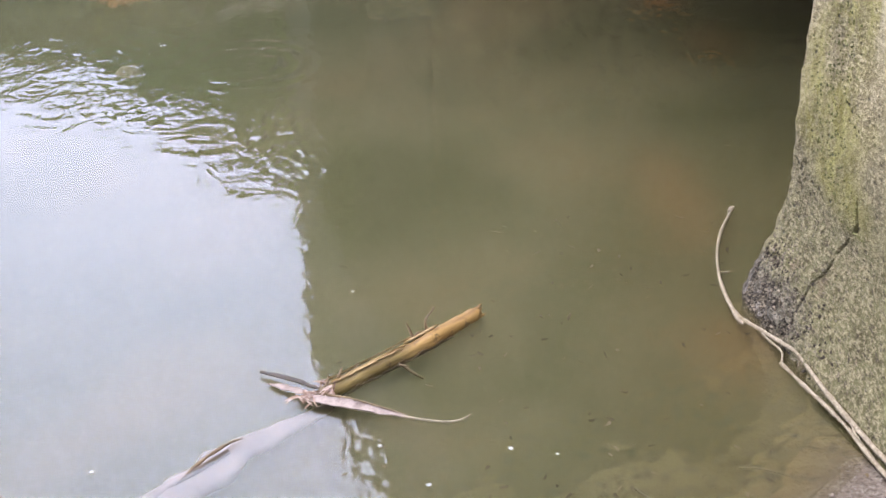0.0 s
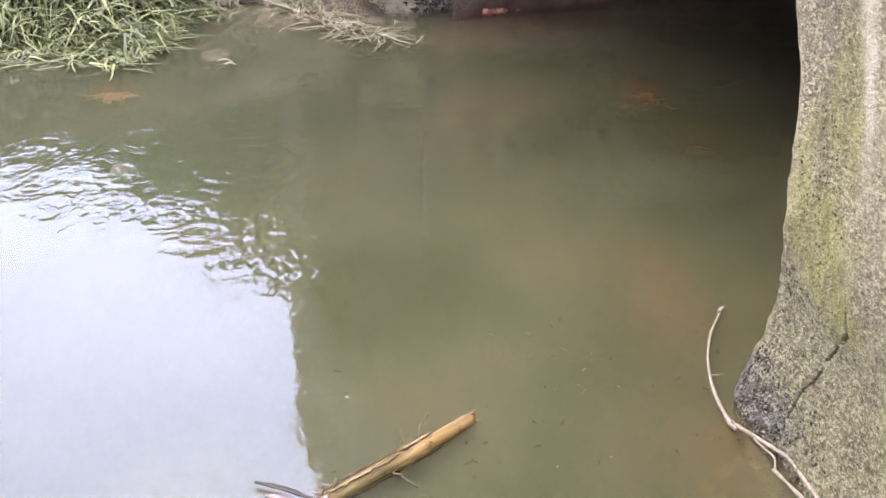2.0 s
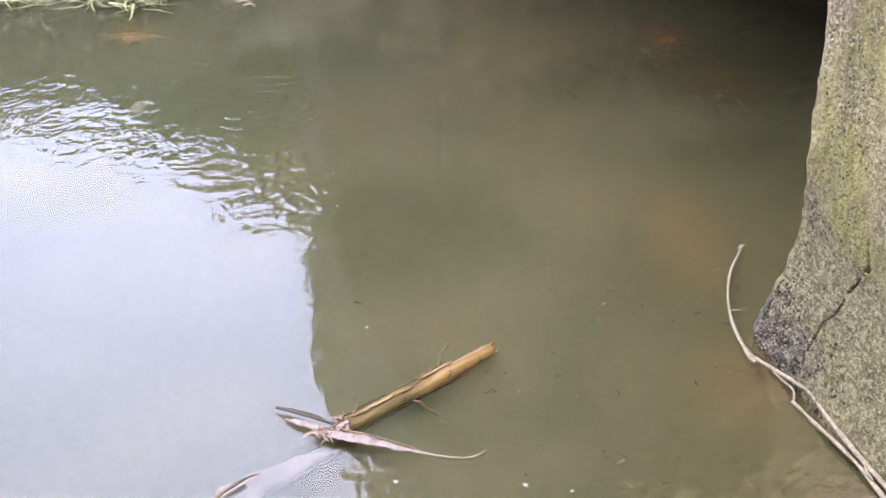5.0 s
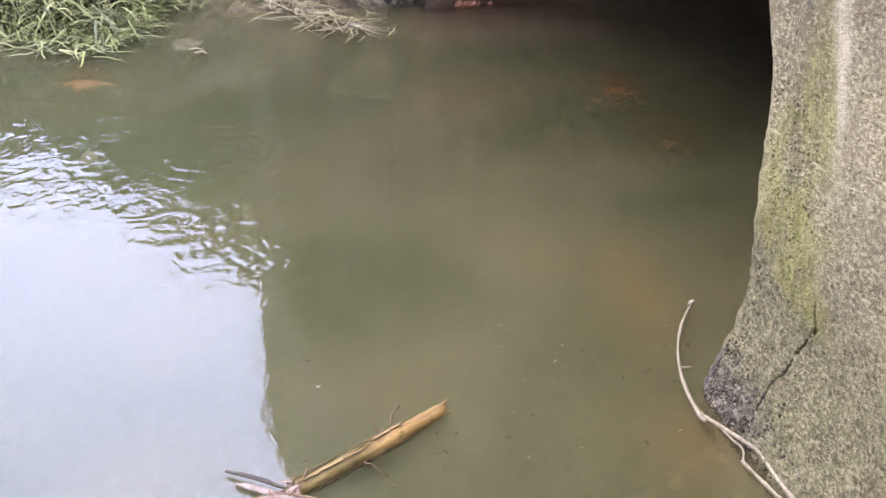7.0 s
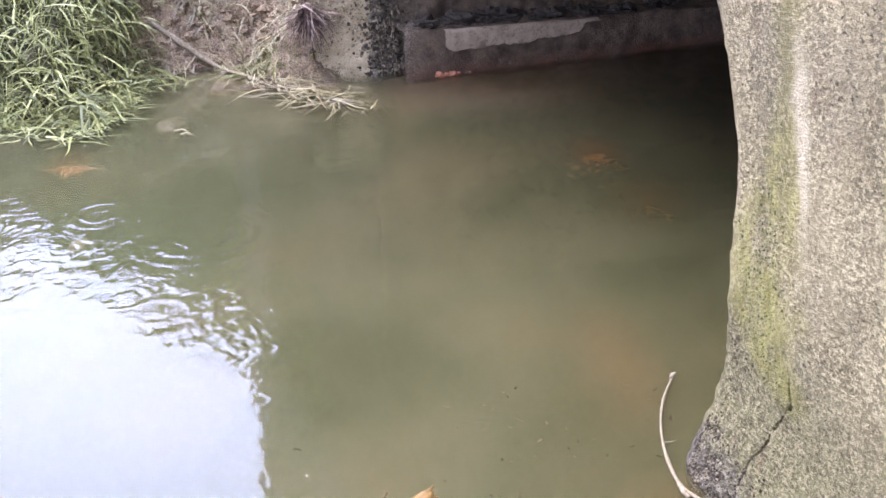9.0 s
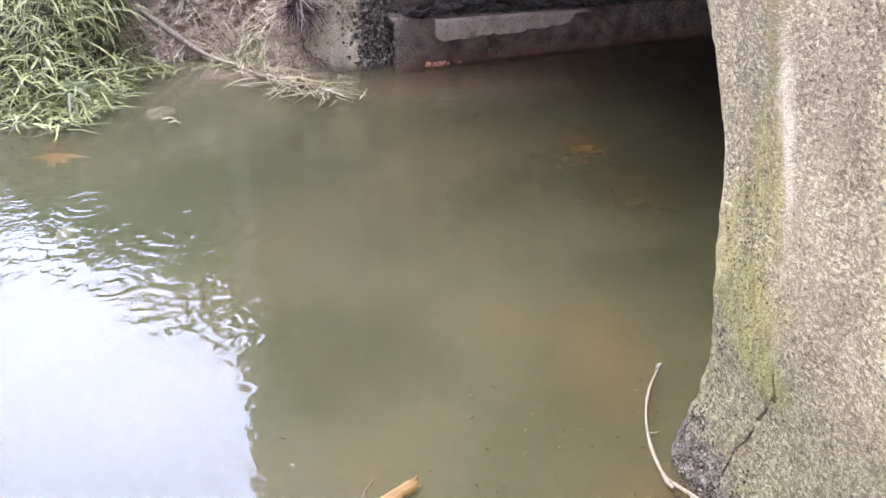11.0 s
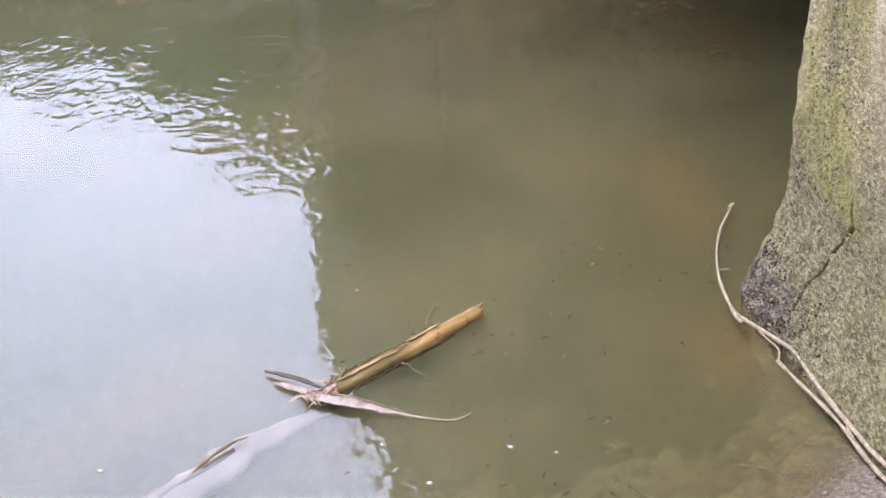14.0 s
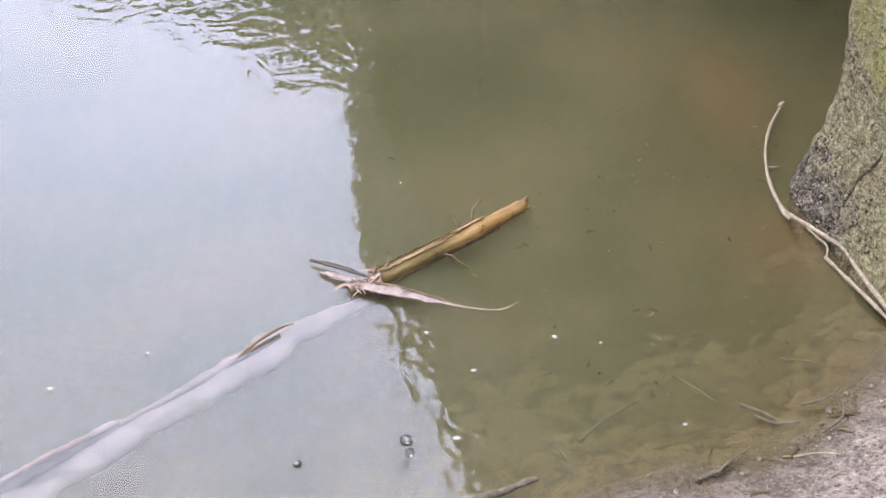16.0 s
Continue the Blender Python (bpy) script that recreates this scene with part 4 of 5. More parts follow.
def wood_radius(t):
    knots = 0.0016 * math.exp(-((t - 0.62) / 0.03) ** 2) + 0.0013 * math.exp(-((t - 0.50) / 0.025) ** 2)
    return (0.0205 - 0.0040 * t + knots) * (1 - 0.45 * smooth01(t, 0.95, 1.0)) * (0.75 + 0.25 * smooth01(t, 0.0, 0.06))


v, f = tube(WOOD, wood_radius, 20, 0.85, 0.15, 26, STICK)
wood = part("peeled_wood", v, f, M_STICK, branch, "smooth orange wood stripped of bark")
for k, (dx, dy, dz, r) in enumerate(((0.012, 0.010, 0.010, 0.0050), (0.009, 0.013, 0.006, 0.0035), (0.013, 0.005, 0.002, 0.0040))):
    a = Vector((0.158 + 0.004 * k, 2.790 - 0.003 * k, 0.018 - 0.006 * k))
    v, f = tube(spline([a, a + Vector((dx, dy, dz)) * 0.5, a + Vector((dx, dy, dz))], 4), lambda t, r=r: r * (1 - t) + 0.0008, 6, 1, 0.4, 90, STICK)
    part("splinter", v, f, M_STICK, wood)
# torn bark: a dark ragged skirt on the wet side, curled strips along the other
v, f = bark_shell(WOOD[6:62], lambda t: wood_radius(0.08 + 0.65 * t) + 0.0012, -1.10, -0.06, 2.0, 0.42, STICK)
part("bark_skirt", v, f, M_BARK, wood, "ragged olive-brown bark on the wet underside")
v, f = bark_shell(WOOD[2:46], lambda t: wood_radius(0.05 + 0.5 * t) + 0.0022 + 0.002 * t, 2.05, 2.75, 5.0, 0.22, STICK)
part("bark_strip", v, f, M_INNER, wood, "curled strip of darker bark")
v, f = bark_shell(WOOD[4:40], lambda t: wood_radius(0.05 + 0.5 * t) + 0.0014, 1.30, 1.62, 8.0, 0.14, STICK)
part("bark_strip", v, f, M_INNER, wood, "pale curled strip of inner bark")
v, f = bark_shell(WOOD[40:58], lambda t: wood_radius(0.55) + 0.0016, 1.75, 2.35, 11.0, 0.25, STICK)
part("bark_strip", v, f, M_INNER, wood)
for pts, r in (([(0.054, 2.712, 0.016), (0.052, 2.722, 0.032), (0.060, 2.736, 0.040), (0.069, 2.745, 0.048), (0.064, 2.748, 0.050)], 0.0032),
               ([(0.028, 2.680, 0.016), (0.020, 2.688, 0.030), (0.013, 2.698, 0.042)], 0.0034),
               ([(0.030, 2.682, 0.018), (0.040, 2.694, 0.022), (0.050, 2.700, 0.020)], 0.0030),
               ([(-0.118, 2.520, 0.010), (-0.110, 2.530, 0.026), (-0.106, 2.544, 0.034)], 0.0046),
               ([(-0.138, 2.500, 0.006), (-0.132, 2.512, 0.022), (-0.130, 2.520, 0.030)], 0.0040),
               ([(-0.082, 2.556, 0.018), (-0.078, 2.568, 0.028)], 0.0022),
               ([(0.002, 2.602, 0.000), (0.010, 2.596, 0.003), (0.022, 2.594, 0.002)], 0.0036)):
    v, f = tube(spline(pts, 6), lambda t, r=r: r * (1 - 0.65 * t), 7, 1, 0.3, 70, STICK)
    part("twig_stub", v, f, M_BARK, wood)
# shredded fibres at the broken end
rng = random.Random(31)
fv, ff = [], []
for i in range(46):
    az, a = rng.uniform(2.4, 5.2), rng.uniform(0, 6.28)
    strip(fv, ff, (-0.128 + 0.010 * math.cos(a), 2.508 + 0.010 * math.sin(a), 0.008 + rng.uniform(-0.004, 0.012)), (math.cos(az), math.sin(az), rng.uniform(-0.2, 0.8)), rng.uniform(0.012, 0.036), rng.uniform(0.0016, 0.004), rng.uniform(0.4, 1.6), rng, 4, 0.25)
tagged(part("frayed_fibre", [p - STICK for p in fv], ff, M_FIBRE, wood, "pinkish shredded wood fibres at the broken end"), kind="stuff")
line = spline([(0.01, 2.605, -0.004), (0.030, 2.596, -0.014), (0.052, 2.588, -0.024)], 8)
v, f = tube(line, lambda t: 0.0045 * (1 - 0.6 * t), 6, 1, 0.3, 70, STICK)
part("sunken_twig", v, f, M_BARK, branch)
line = spline([(-0.130, 2.488, -0.022), (-0.194, 2.430, -0.026), (-0.256, 2.370, -0.027), (-0.325, 2.290, -0.028), (-0.430, 2.164, -0.030), (-0.55, 2.022, -0.034), (-0.71, 1.846, -0.042), (-0.94, 1.60, -0.06)], 14)
v, f = tube(line, lambda t: 0.017 + 0.019 * smooth01(t, 0.10, 0.42) + 0.009 * math.exp(-((t - 0.45) / 0.08) ** 2), 18, 0.40, 0.55, 20, STICK)
stem = part("sunken_stem", v, f, M_STEM, branch, "pale sodden stem just under the surface")
line = spline([(-0.274, 2.352, 0.002), (-0.292, 2.334, 0.007), (-0.322, 2.300, 0.007), (-0.350, 2.262, 0.002), (-0.372, 2.232, -0.006)], 8)
v, f = tube(line, lambda t: 0.0030 * math.sin(math.pi * min(1, max(0.06, t))) + 0.001, 8, 0.7, 0.5, 60, STICK)
part("bark_ridge", v, f, M_BARK, stem, "dark ridge of bark breaking the surface")
line = spline([(-0.30, 2.330, -0.010), (-0.42, 2.196, -0.016), (-0.56, 2.046, -0.018), (-0.72, 1.875, -0.024)], 10)
v, f = tube(line, lambda t: 0.008 + 0.003 * math.sin(9 * t), 7, 0.8, 0.4, 30, STICK)
part("bark_ridge", v, f, M_STEM, stem)
line = spline([(-0.535, 2.072, -0.010), (-0.585, 2.012, -0.003), (-0.645, 1.952, -0.003), (-0.74, 1.858, -0.010)], 8)
v, f = tube(line, lambda t: 0.0062 + 0.0012 * math.sin(14 * t), 8, 0.8, 0.4, 40, STICK)
part("bark_ridge", v, f, M_STEM, stem, "narrow pale strip of bark at the surface")

HUSK = Vector((-0.15, 2.48, 0.008))
husk = base("dry_husk", HUSK, "dry pale leaf sheath lying across the sunken branch", "leaf")
line = spline([(-0.178, 2.474, 0.006), (-0.140, 2.464, 0.007), (-0.090, 2.450, 0.006), (-0.035, 2.434, 0.005), (0.028, 2.417, 0.004)], 10)
v, f = ribbon(line, lambda t: 0.0015 + 0.0130 * math.sin(math.pi * min(1, 0.16 + 0.80 * t)) ** 1.3, HUSK, 0.002, 0.004, 1.0)
blade = part("blade", v, f, M_SHEATH, husk, "limp pale sheath")
line = spline([(-0.250, 2.527, 0.004), (-0.215, 2.509, 0.005), (-0.170, 2.488, 0.006), (-0.110, 2.468, 0.007)], 10)
v, f = ribbon(line, lambda t: 0.0010 + 0.0070 * math.sin(math.pi * min(1, 0.10 + 0.85 * t)), HUSK, 0.002, 0.004, 6.0, 4)
part("blade", v, f, M_SHEATH, husk)
line = spline([(-0.130, 2.476, 0.014), (-0.085, 2.465, 0.014), (-0.030, 2.443, 0.012), (0.022, 2.422, 0.008)], 10)
v, f = tube(line, lambda t: 0.0028 - 0.0012 * t, 7, 0.8, 0.5, 80, HUSK)
part("midrib", v, f, M_BARK, blade, "brown midrib along the sheath")
line = spline([(0.018, 2.420, 0.005), (0.065, 2.409, 0.004), (0.109, 2.404, 0.004), (0.134, 2.413, 0.005), (0.148, 2.426, 0.006)], 8)
v, f = tube(line, lambda t: 0.0032 - 0.0018 * t, 7, 0.8, 0.2, 60, HUSK)
part("tail", v, f, M_VINE, husk, "thin dry tail floating on the water")
line = spline([(-0.274, 2.563, 0.006), (-0.238, 2.548, 0.007), (-0.198, 2.529, 0.008), (-0.152, 2.504, 0.008)], 8)
v, f = ribbon(line, lambda t: 0.0008 + 0.0052 * math.sin(math.pi * (0.06 + 0.86 * t)), HUSK, 0.003, 0.002, 3.0, 4)
part("dark_rib", v, f, M_DARKBARK, husk, "dark brown rib")
kv, kf = [], []
for i in range(40):
    az = rng.uniform(0, 6.28)
    strip(kv, kf, (-0.172 + rng.gauss(0, 0.007), 2.470 + rng.gauss(0, 0.007), 0.006 + rng.random() * 0.012), (math.cos(az), math.sin(az), rng.uniform(-0.1, 0.7)), rng.uniform(0.012, 0.034), rng.uniform(0.0016, 0.0035), 1.0, rng, 4, 0.35)
tagged(part("torn_fibre", [p - HUSK for p in kv], kf, M_FIBRE, husk, "tuft of torn leaf fibres"), kind="stuff")

# ---------------------------------------------------------------- vine at the foot of the pier
vine = base("dry_vine", (0.76, 2.75, 0.01), "bare pale vine trailing along the pier foot into the water", "vine")
def vine_part(name, pts, r0, r1, label="", parent=None):
    v, f = tube(spline(pts, 12), lambda t: 0.84 * (r0 + (r1 - r0) * t) * (1 + 0.22 * math.sin(23 * t) * math.sin(7 * t)), 9, 1, 0.25, 60, vine.location)
    return part(name, v, f, M_VINE, parent or vine, label)


runner = vine_part("long_runner", [(0.790, 3.281, 0.008), (0.762, 3.215, 0.006), (0.740, 3.150, 0.006), (0.718, 3.051, 0.006), (0.706, 2.939, 0.006), (0.708, 2.837, 0.008), (0.717, 2.778, 0.010), (0.747, 2.722, 0.014), (0.785, 2.655, 0.018), (0.804, 2.611, 0.021), (0.818, 2.518, 0.024), (0.834, 2.430, 0.026), (0.849, 2.367, 0.027), (0.873, 2.263, 0.032), (0.90, 2.15, 0.05), (0.92, 2.0, 0.09)], 0.0040, 0.0064)
vine_part("short_runner", [(0.768, 2.600, 0.008), (0.782, 2.560, 0.009), (0.797, 2.520, 0.008), (0.822, 2.447, 0.010), (0.844, 2.372, 0.012), (0.868, 2.240, 0.018), (0.89, 2.12, 0.05)], 0.0042, 0.0056)
vine_part("fine_runner", [(0.752, 2.706, 0.012), (0.764, 2.676, 0.010), (0.778, 2.640, 0.010), (0.771, 2.600, 0.010)], 0.0026, 0.0030)
vine_part("tip_knot", [(0.786, 3.276, 0.010), (0.792, 3.286, 0.014), (0.800, 3.290, 0.016)], 0.0075, 0.0045, "broken knot at the end of the vine", runner)
vine_part("leaf_scar", [(0.712, 2.792, 0.010), (0.714, 2.764, 0.012), (0.722, 2.744, 0.010)], 0.0075, 0.0045, "", runner)
vine_part("side_shoot", [(0.708, 2.978, 0.006), (0.724, 2.974, 0.008), (0.736, 2.978, 0.008)], 0.0030, 0.0014, "", runner)
vine_part("side_shoot", [(0.848, 2.370, 0.026), (0.846, 2.345, 0.024), (0.852, 2.325, 0.020)], 0.0044, 0.0020, "", runner)

# ---------------------------------------------------------------- grass, straw and reed on the far bank
def by_cane(x, y):
    """Close to the cane that lies down the bank."""
    return abs(y - 6.65 + 0.19 * (x + 0.85)) < 0.10 and -1.5 < x < -0.8


rng = random.Random(11)
gv, gf, sv, sf = [], [], [], []
for i in range(17000):
    x = rng.uniform(-2.7, -0.96)
    y = grass_front(x) + rng.uniform(0.0, 1.35)
    if rng.random() < smooth01(x, -1.32, -1.12) * 0.94 or (by_cane(x, y) and x > -1.36):
        continue
    if noise.noise(Vector((x * 3.3, y * 3.3, 5.0))) < -0.20 and rng.random() < 0.55:
        continue
    z = max(0.0, ground_z(x, y)) - 0.01
    az = rng.uniform(0, 2 * math.pi)
    upright = rng.random() < 0.18 + 0.5 * smooth01(y, 6.3, 7.0) * smooth01(-x, 1.3, 1.6)
    lean = rng.uniform(0.3, 0.9) if upright else rng.uniform(0.9, 3.0)
    way = (math.cos(az) * lean + 0.25, math.sin(az) * lean - 0.35, 1.0)
    strip(gv, gf, (x, y, z), way, rng.uniform(0.08, 0.25), rng.uniform(0.004, 0.0085) * (0.7 if upright else 1.15), rng.uniform(0.8, 3.0), rng, 6, 0.16)
# long pale blades that lie over the rest
for i in range(900):
    x = rng.uniform(-2.5, -1.16)
    y = grass_front(x) + rng.uniform(0.0, 0.9)
    az = rng.uniform(0, 2 * math.pi)
    strip(gv, gf, (x, y, max(0.0, ground_z(x, y)) + rng.uniform(0.03, 0.10)), (math.cos(az), math.sin(az) * 0.7 - 0.2, rng.uniform(-0.1, 0.6)), rng.uniform(0.14, 0.30), rng.uniform(0.006, 0.011), rng.uniform(0.5, 1.6), rng, 6, 0.15)
# blades that float out over the water
for i in range(330):
    x = rng.uniform(-2.3, -1.14)
    y = grass_front(x) + 0.06 - 0.34 * rng.random() ** 1.6
    az = rng.uniform(-2.8, 1.4) if rng.random() < 0.6 else rng.uniform(0, 6.28)
    strip(gv, gf, (x, y, rng.uniform(0.0, 0.04)), (math.cos(az), math.sin(az) * 0.6, rng.uniform(-0.1, 0.30)), rng.uniform(0.06, 0.20), rng.uniform(0.005, 0.010), 0.7, rng, 5, 0.3)
# green shoots among the straw beside the abutment
for i in range(170):
    x, y = rng.gauss(-0.60, 0.09), rng.uniform(6.44, 6.66)
    az = rng.uniform(0, 6.28)
    strip(gv, gf, (x, y, max(0.0, ground_z(x, y))), (math.cos(az) * 1.2, math.sin(az) - 0.4, rng.uniform(0.3, 1.0)), rng.uniform(0.06, 0.18), rng.uniform(0.004, 0.007), rng.uniform(0.5, 2.0), rng, 5, 0.15)
thing("grass", gv, gf, M_GRASS, "wet green grass hanging over the far bank", "grass", kind="stuff")
for i in range(3600):
    x = rng.uniform(-1.50, -0.30) if i % 2 else rng.uniform(-1.35, -0.80)
    y = far_shore(x) + rng.uniform(-0.05, 0.9)
    az = rng.uniform(0, 2 * math.pi)
    if by_cane(x, y) and rng.random() < 0.8:
        continue
    z = max(0.0, ground_z(x, y)) - 0.005
    way = (math.cos(az), math.sin(az) - 0.2, rng.uniform(0.0, 0.8) ** 2 + 0.65 * math.sin(az))
    strip(sv, sf, (x, y, z + 0.008), way, rng.uniform(0.03, 0.17), rng.uniform(0.003, 0.008), rng.uniform(0.2, 1.0), rng, 4, 0.12)
# loose tuft that trails from the bank towards the abutment
for i in range(60):
    x = rng.gauss(-0.50, 0.14)
    y = 6.52 + rng.uniform(-0.14, 0.16)
    way = (rng.uniform(-0.2, 1.0), rng.uniform(-1.2, -0.1), rng.uniform(0.0, 0.6))
    strip(sv, sf, (x, y, 0.03), way, rng.uniform(0.10, 0.34), rng.uniform(0.003, 0.006), rng.uniform(0.8, 1.8), rng, 6, 0.25)
for i in range(90):
    az, t = rng.uniform(0, 6.28), rng.random()
    strip(sv, sf, (-0.66 + 0.50 * t + rng.gauss(0, 0.05), 6.42 - 0.52 * t + rng.gauss(0, 0.06), 0.015), (math.cos(az), math.sin(az), rng.uniform(0.0, 0.12 + 0.5 * (1 - t) ** 2)), rng.uniform(0.08, 0.26), rng.uniform(0.003, 0.006), rng.uniform(0.2, 1.0), rng, 5, 0.13)
for i in range(60):
    t = rng.random()
    way = (rng.uniform(0.2, 1.2), rng.uniform(-1.0, 0.3), rng.uniform(-0.1, 0.25))
    strip(sv, sf, (-0.56 + 0.40 * t + rng.gauss(0, 0.05), 6.38 - 0.50 * t + rng.gauss(0, 0.06), 0.012), way, rng.uniform(0.06, 0.22), rng.uniform(0.004, 0.007), 0.5, rng, 5, 0.22)
for i in range(240):
    x, y = rng.gauss(-0.56, 0.09), rng.uniform(6.50, 6.74)
    az = rng.uniform(0, 6.28)
    strip(sv, sf, (x, y, max(0.0, ground_z(x, y))), (math.cos(az), math.sin(az) - 0.5, rng.uniform(0.2, 1.0)), rng.uniform(0.06, 0.20), rng.uniform(0.003, 0.006), rng.uniform(0.5, 2.0), rng, 5, 0.15)
for i in range(110):
    t = rng.random()
    way = (rng.uniform(-0.6, 1.3), rng.uniform(-1.2, 0.4), rng.uniform(-0.1, 0.18))
    strip(sv, sf, (-0.64 + 0.48 * t + rng.gauss(0, 0.07), 6.42 - 0.56 * t + rng.gauss(0, 0.08), 0.012), way, rng.uniform(0.08, 0.20), rng.uniform(0.003, 0.006), rng.uniform(0.4, 1.2), rng, 5, 0.18)
sv = [Vector((p.x, p.y, max(p.z, 0.004))) for p in sv]
thing("straw", sv, sf, M_STRAW, "pale dry straw and dead grass lying on the bank", "straw", kind="stuff")

reed = base("reed_cane", (-0.9, 6.6, 0.1), "long pale dry cane lying down the bank into water", "reed")
line = spline([(-1.50, 6.76, 0.50), (-1.232, 6.705, 0.290), (-1.06, 6.670, 0.160), (-0.852, 6.610, 0.026), (-0.665, 6.410, 0.014)], 10)
v, f = tube(line, lambda t: 0.0145 * (1 - 0.5 * smooth01(t, 0.68, 0.76)), 9, 1, 0.12, 40, reed.location)
part("stalk", v, f, M_VINE, reed)
line = spline([(-0.68, 6.430, 0.013), (-0.56, 6.275, 0.008), (-0.46, 6.14, 0.001), (-0.30, 5.94, -0.020)], 8)
v, f = tube(line, lambda t: 0.008 - 0.005 * t, 8, 1, 0.12, 40, reed.location)
part("sunken_end", v, f, M_VINE, reed)
cv, cf = [], []
for i in range(420):
    x = rng.uniform(-1.35, -0.28)
    y = far_shore(x) + rng.uniform(0.0, 0.55)
    r = 0.008 + 0.024 * rng.random() ** 2
    v, f = lump((x, y, max(0.0, ground_z(x, y)) + 0.2 * r), (r, r * rng.uniform(0.7, 1.2), r * 0.75), i * 1.3, 1.0, 5, 7)
    k = len(cv)
    cv += v
    cf += [tuple(j + k for j in q) for q in f]
thing("soil_clods", cv, cf, M_SOIL, "crumbled brown earth clods on the bare bank", "soil", kind="stuff", smooth=False)
rv, rf = [], []
for i in range(300):
    az, a = rng.uniform(-3.4, 0.5), rng.uniform(0, 6.28)
    strip(rv, rf, (-0.355 + 0.05 * math.cos(a) * rng.random(), 6.40 + rng.gauss(0, 0.015), 0.31 + 0.06 * math.sin(a) * rng.random()), (math.cos(az), -0.5 * rng.random(), -0.8 * abs(math.sin(az)) + 0.25), rng.uniform(0.07, 0.21), rng.uniform(0.003, 0.007), rng.uniform(0.3, 1.6), rng, 6, 0.25)
thing("root_clump", rv, rf, M_PURPLE, "reddish root fibres hanging beside the abutment", "roots")

# ---------------------------------------------------------------- small things in and on the water
sv2, sf2 = lump((0, 0, 0), (0.035, 0.02, 0.025), 4.4, 1.2, 7, 9)
scrap = thing("red_scrap", sv2, sf2, M_RED, "crumpled red scrap caught in the roots", "litter")
scrap.location = (-0.435, 6.56, 0.385)
def stone(name, c, size, mat, label, category, seed, group="", rough=0.35):
    v, f = lump((0, 0, 0), size, seed, rough, 10, 14)
    ob = thing(name, v, f, mat, label, category, group)
    ob.location = c
    return ob


for i, (dx, r) in enumerate(((-0.040, 0.022), (-0.008, 0.017), (0.022, 0.020), (0.050, 0.013), (0.105, 0.011))):
    stone("brick_fragment", (0.305 + dx, 6.350 + 0.33 * dx, 0.008), (r, 0.014, r * 0.62), M_BRICK, "crumbled piece of red brick at the waterline", "brick", 3 + 2 * i, "brick crumbs at the waterline", 1.1)
stone("sunken_stone", (-0.955, 5.92, -0.088), (0.075, 0.12, 0.04), M_VINE, "pale flat stone just under the water", "stone", 8)
def sunken_leaves(c, spread, count, label):
    """Rotting leaves that lie deeper the further out they are, so that they fade into the silt."""
    v, f = [], []
    for i in range(count):
        az, x, y = rng.uniform(0, 6.28), rng.gauss(0, spread), rng.gauss(0, spread * 1.5)
        k = len(v)
        strip(v, f, (x, y, -0.05), (math.cos(az), math.sin(az), 0), rng.uniform(0.02, 0.05), rng.uniform(0.010, 0.022), 0.0, rng, 4, 0.3)
        deep = -0.022 - 0.55 * math.hypot(x, y / 1.5) - 0.02 * rng.random()
        for q in range(k, len(v)):
            v[q] = Vector((v[q].x, v[q].y, deep + 0.006 * noise.noise(v[q] * 20)))
    ob = thing("sunken_leaves", v, f, M_RUST, label, "leaf", kind="stuff")
    ob.location = c
    return ob


sunken_leaves((0.862, 5.17, 0.0), 0.05, 70, "rust-orange leaves sunk below the surface")
sunken_leaves((0.975, 4.66, -0.03), 0.06, 30, "brown leaves lying deep under the water")
stone("sunken_stone", (-1.025, 4.49, -0.078), (0.042, 0.075, 0.03), M_VINE, "pale stone sunk just under the water", "stone", 7)
for p, ln in (((-0.85, 5.58, 0.004), 0.06), ((-0.82, 5.53, 0.004), 0.05)):
    v, f = tube([Vector((-ln / 2, 0, 0)), Vector((0, 0.012, 0.004)), Vector((ln / 2, -0.01, 0))], lambda t: 0.009, 6, 0.4)
    ob = thing("floating_leaf", v, f, M_STRAW, "small pale leaf floating on the water", "leaf", "floating leaves")
    ob.location = p
wv, wf = [], []
for i in range(70):
    az = rng.uniform(-3.4, 0.4)
    strip(wv, wf, (-1.265 + rng.gauss(0, 0.018), 5.30 + rng.gauss(0, 0.018), -0.012), (math.cos(az), math.sin(az), 0.05), rng.uniform(0.04, 0.11), 0.010, 0.2, rng, 4, 0.3)
thing("water_weed", [Vector((p.x, p.y, min(p.z, 0.0) - 0.038)) for p in wv], wf, M_RUST, "orange-brown weed spreading under the surface", "weed")

for x, y, r in ((-0.117, 2.898, 0.006), (0.222, 2.326, 0.009), (0.075, 2.221, 0.009), (-0.018, 2.333, 0.008), (0.055, 2.038, 0.010), (-0.025, 2.031, 0.012), (-0.019, 1.992, 0.009), (-0.206, 1.967, 0.009), (0.306, 2.311, 0.005), (0.438, 2.087, 0.007), (-0.678, 2.145, 0.010), (-0.529, 2.252, 0.009)):
    v, f = lump((0, 0, 0), (r * 0.62, r * 0.50, r * 0.22), x * 9, 0.7, 6, 10)
    ob = thing("foam_fleck", v, f, M_FOAM, "white fleck of foam floating on the water", "foam", "foam flecks on the water")
    ob.location = (x, y, 0.001)
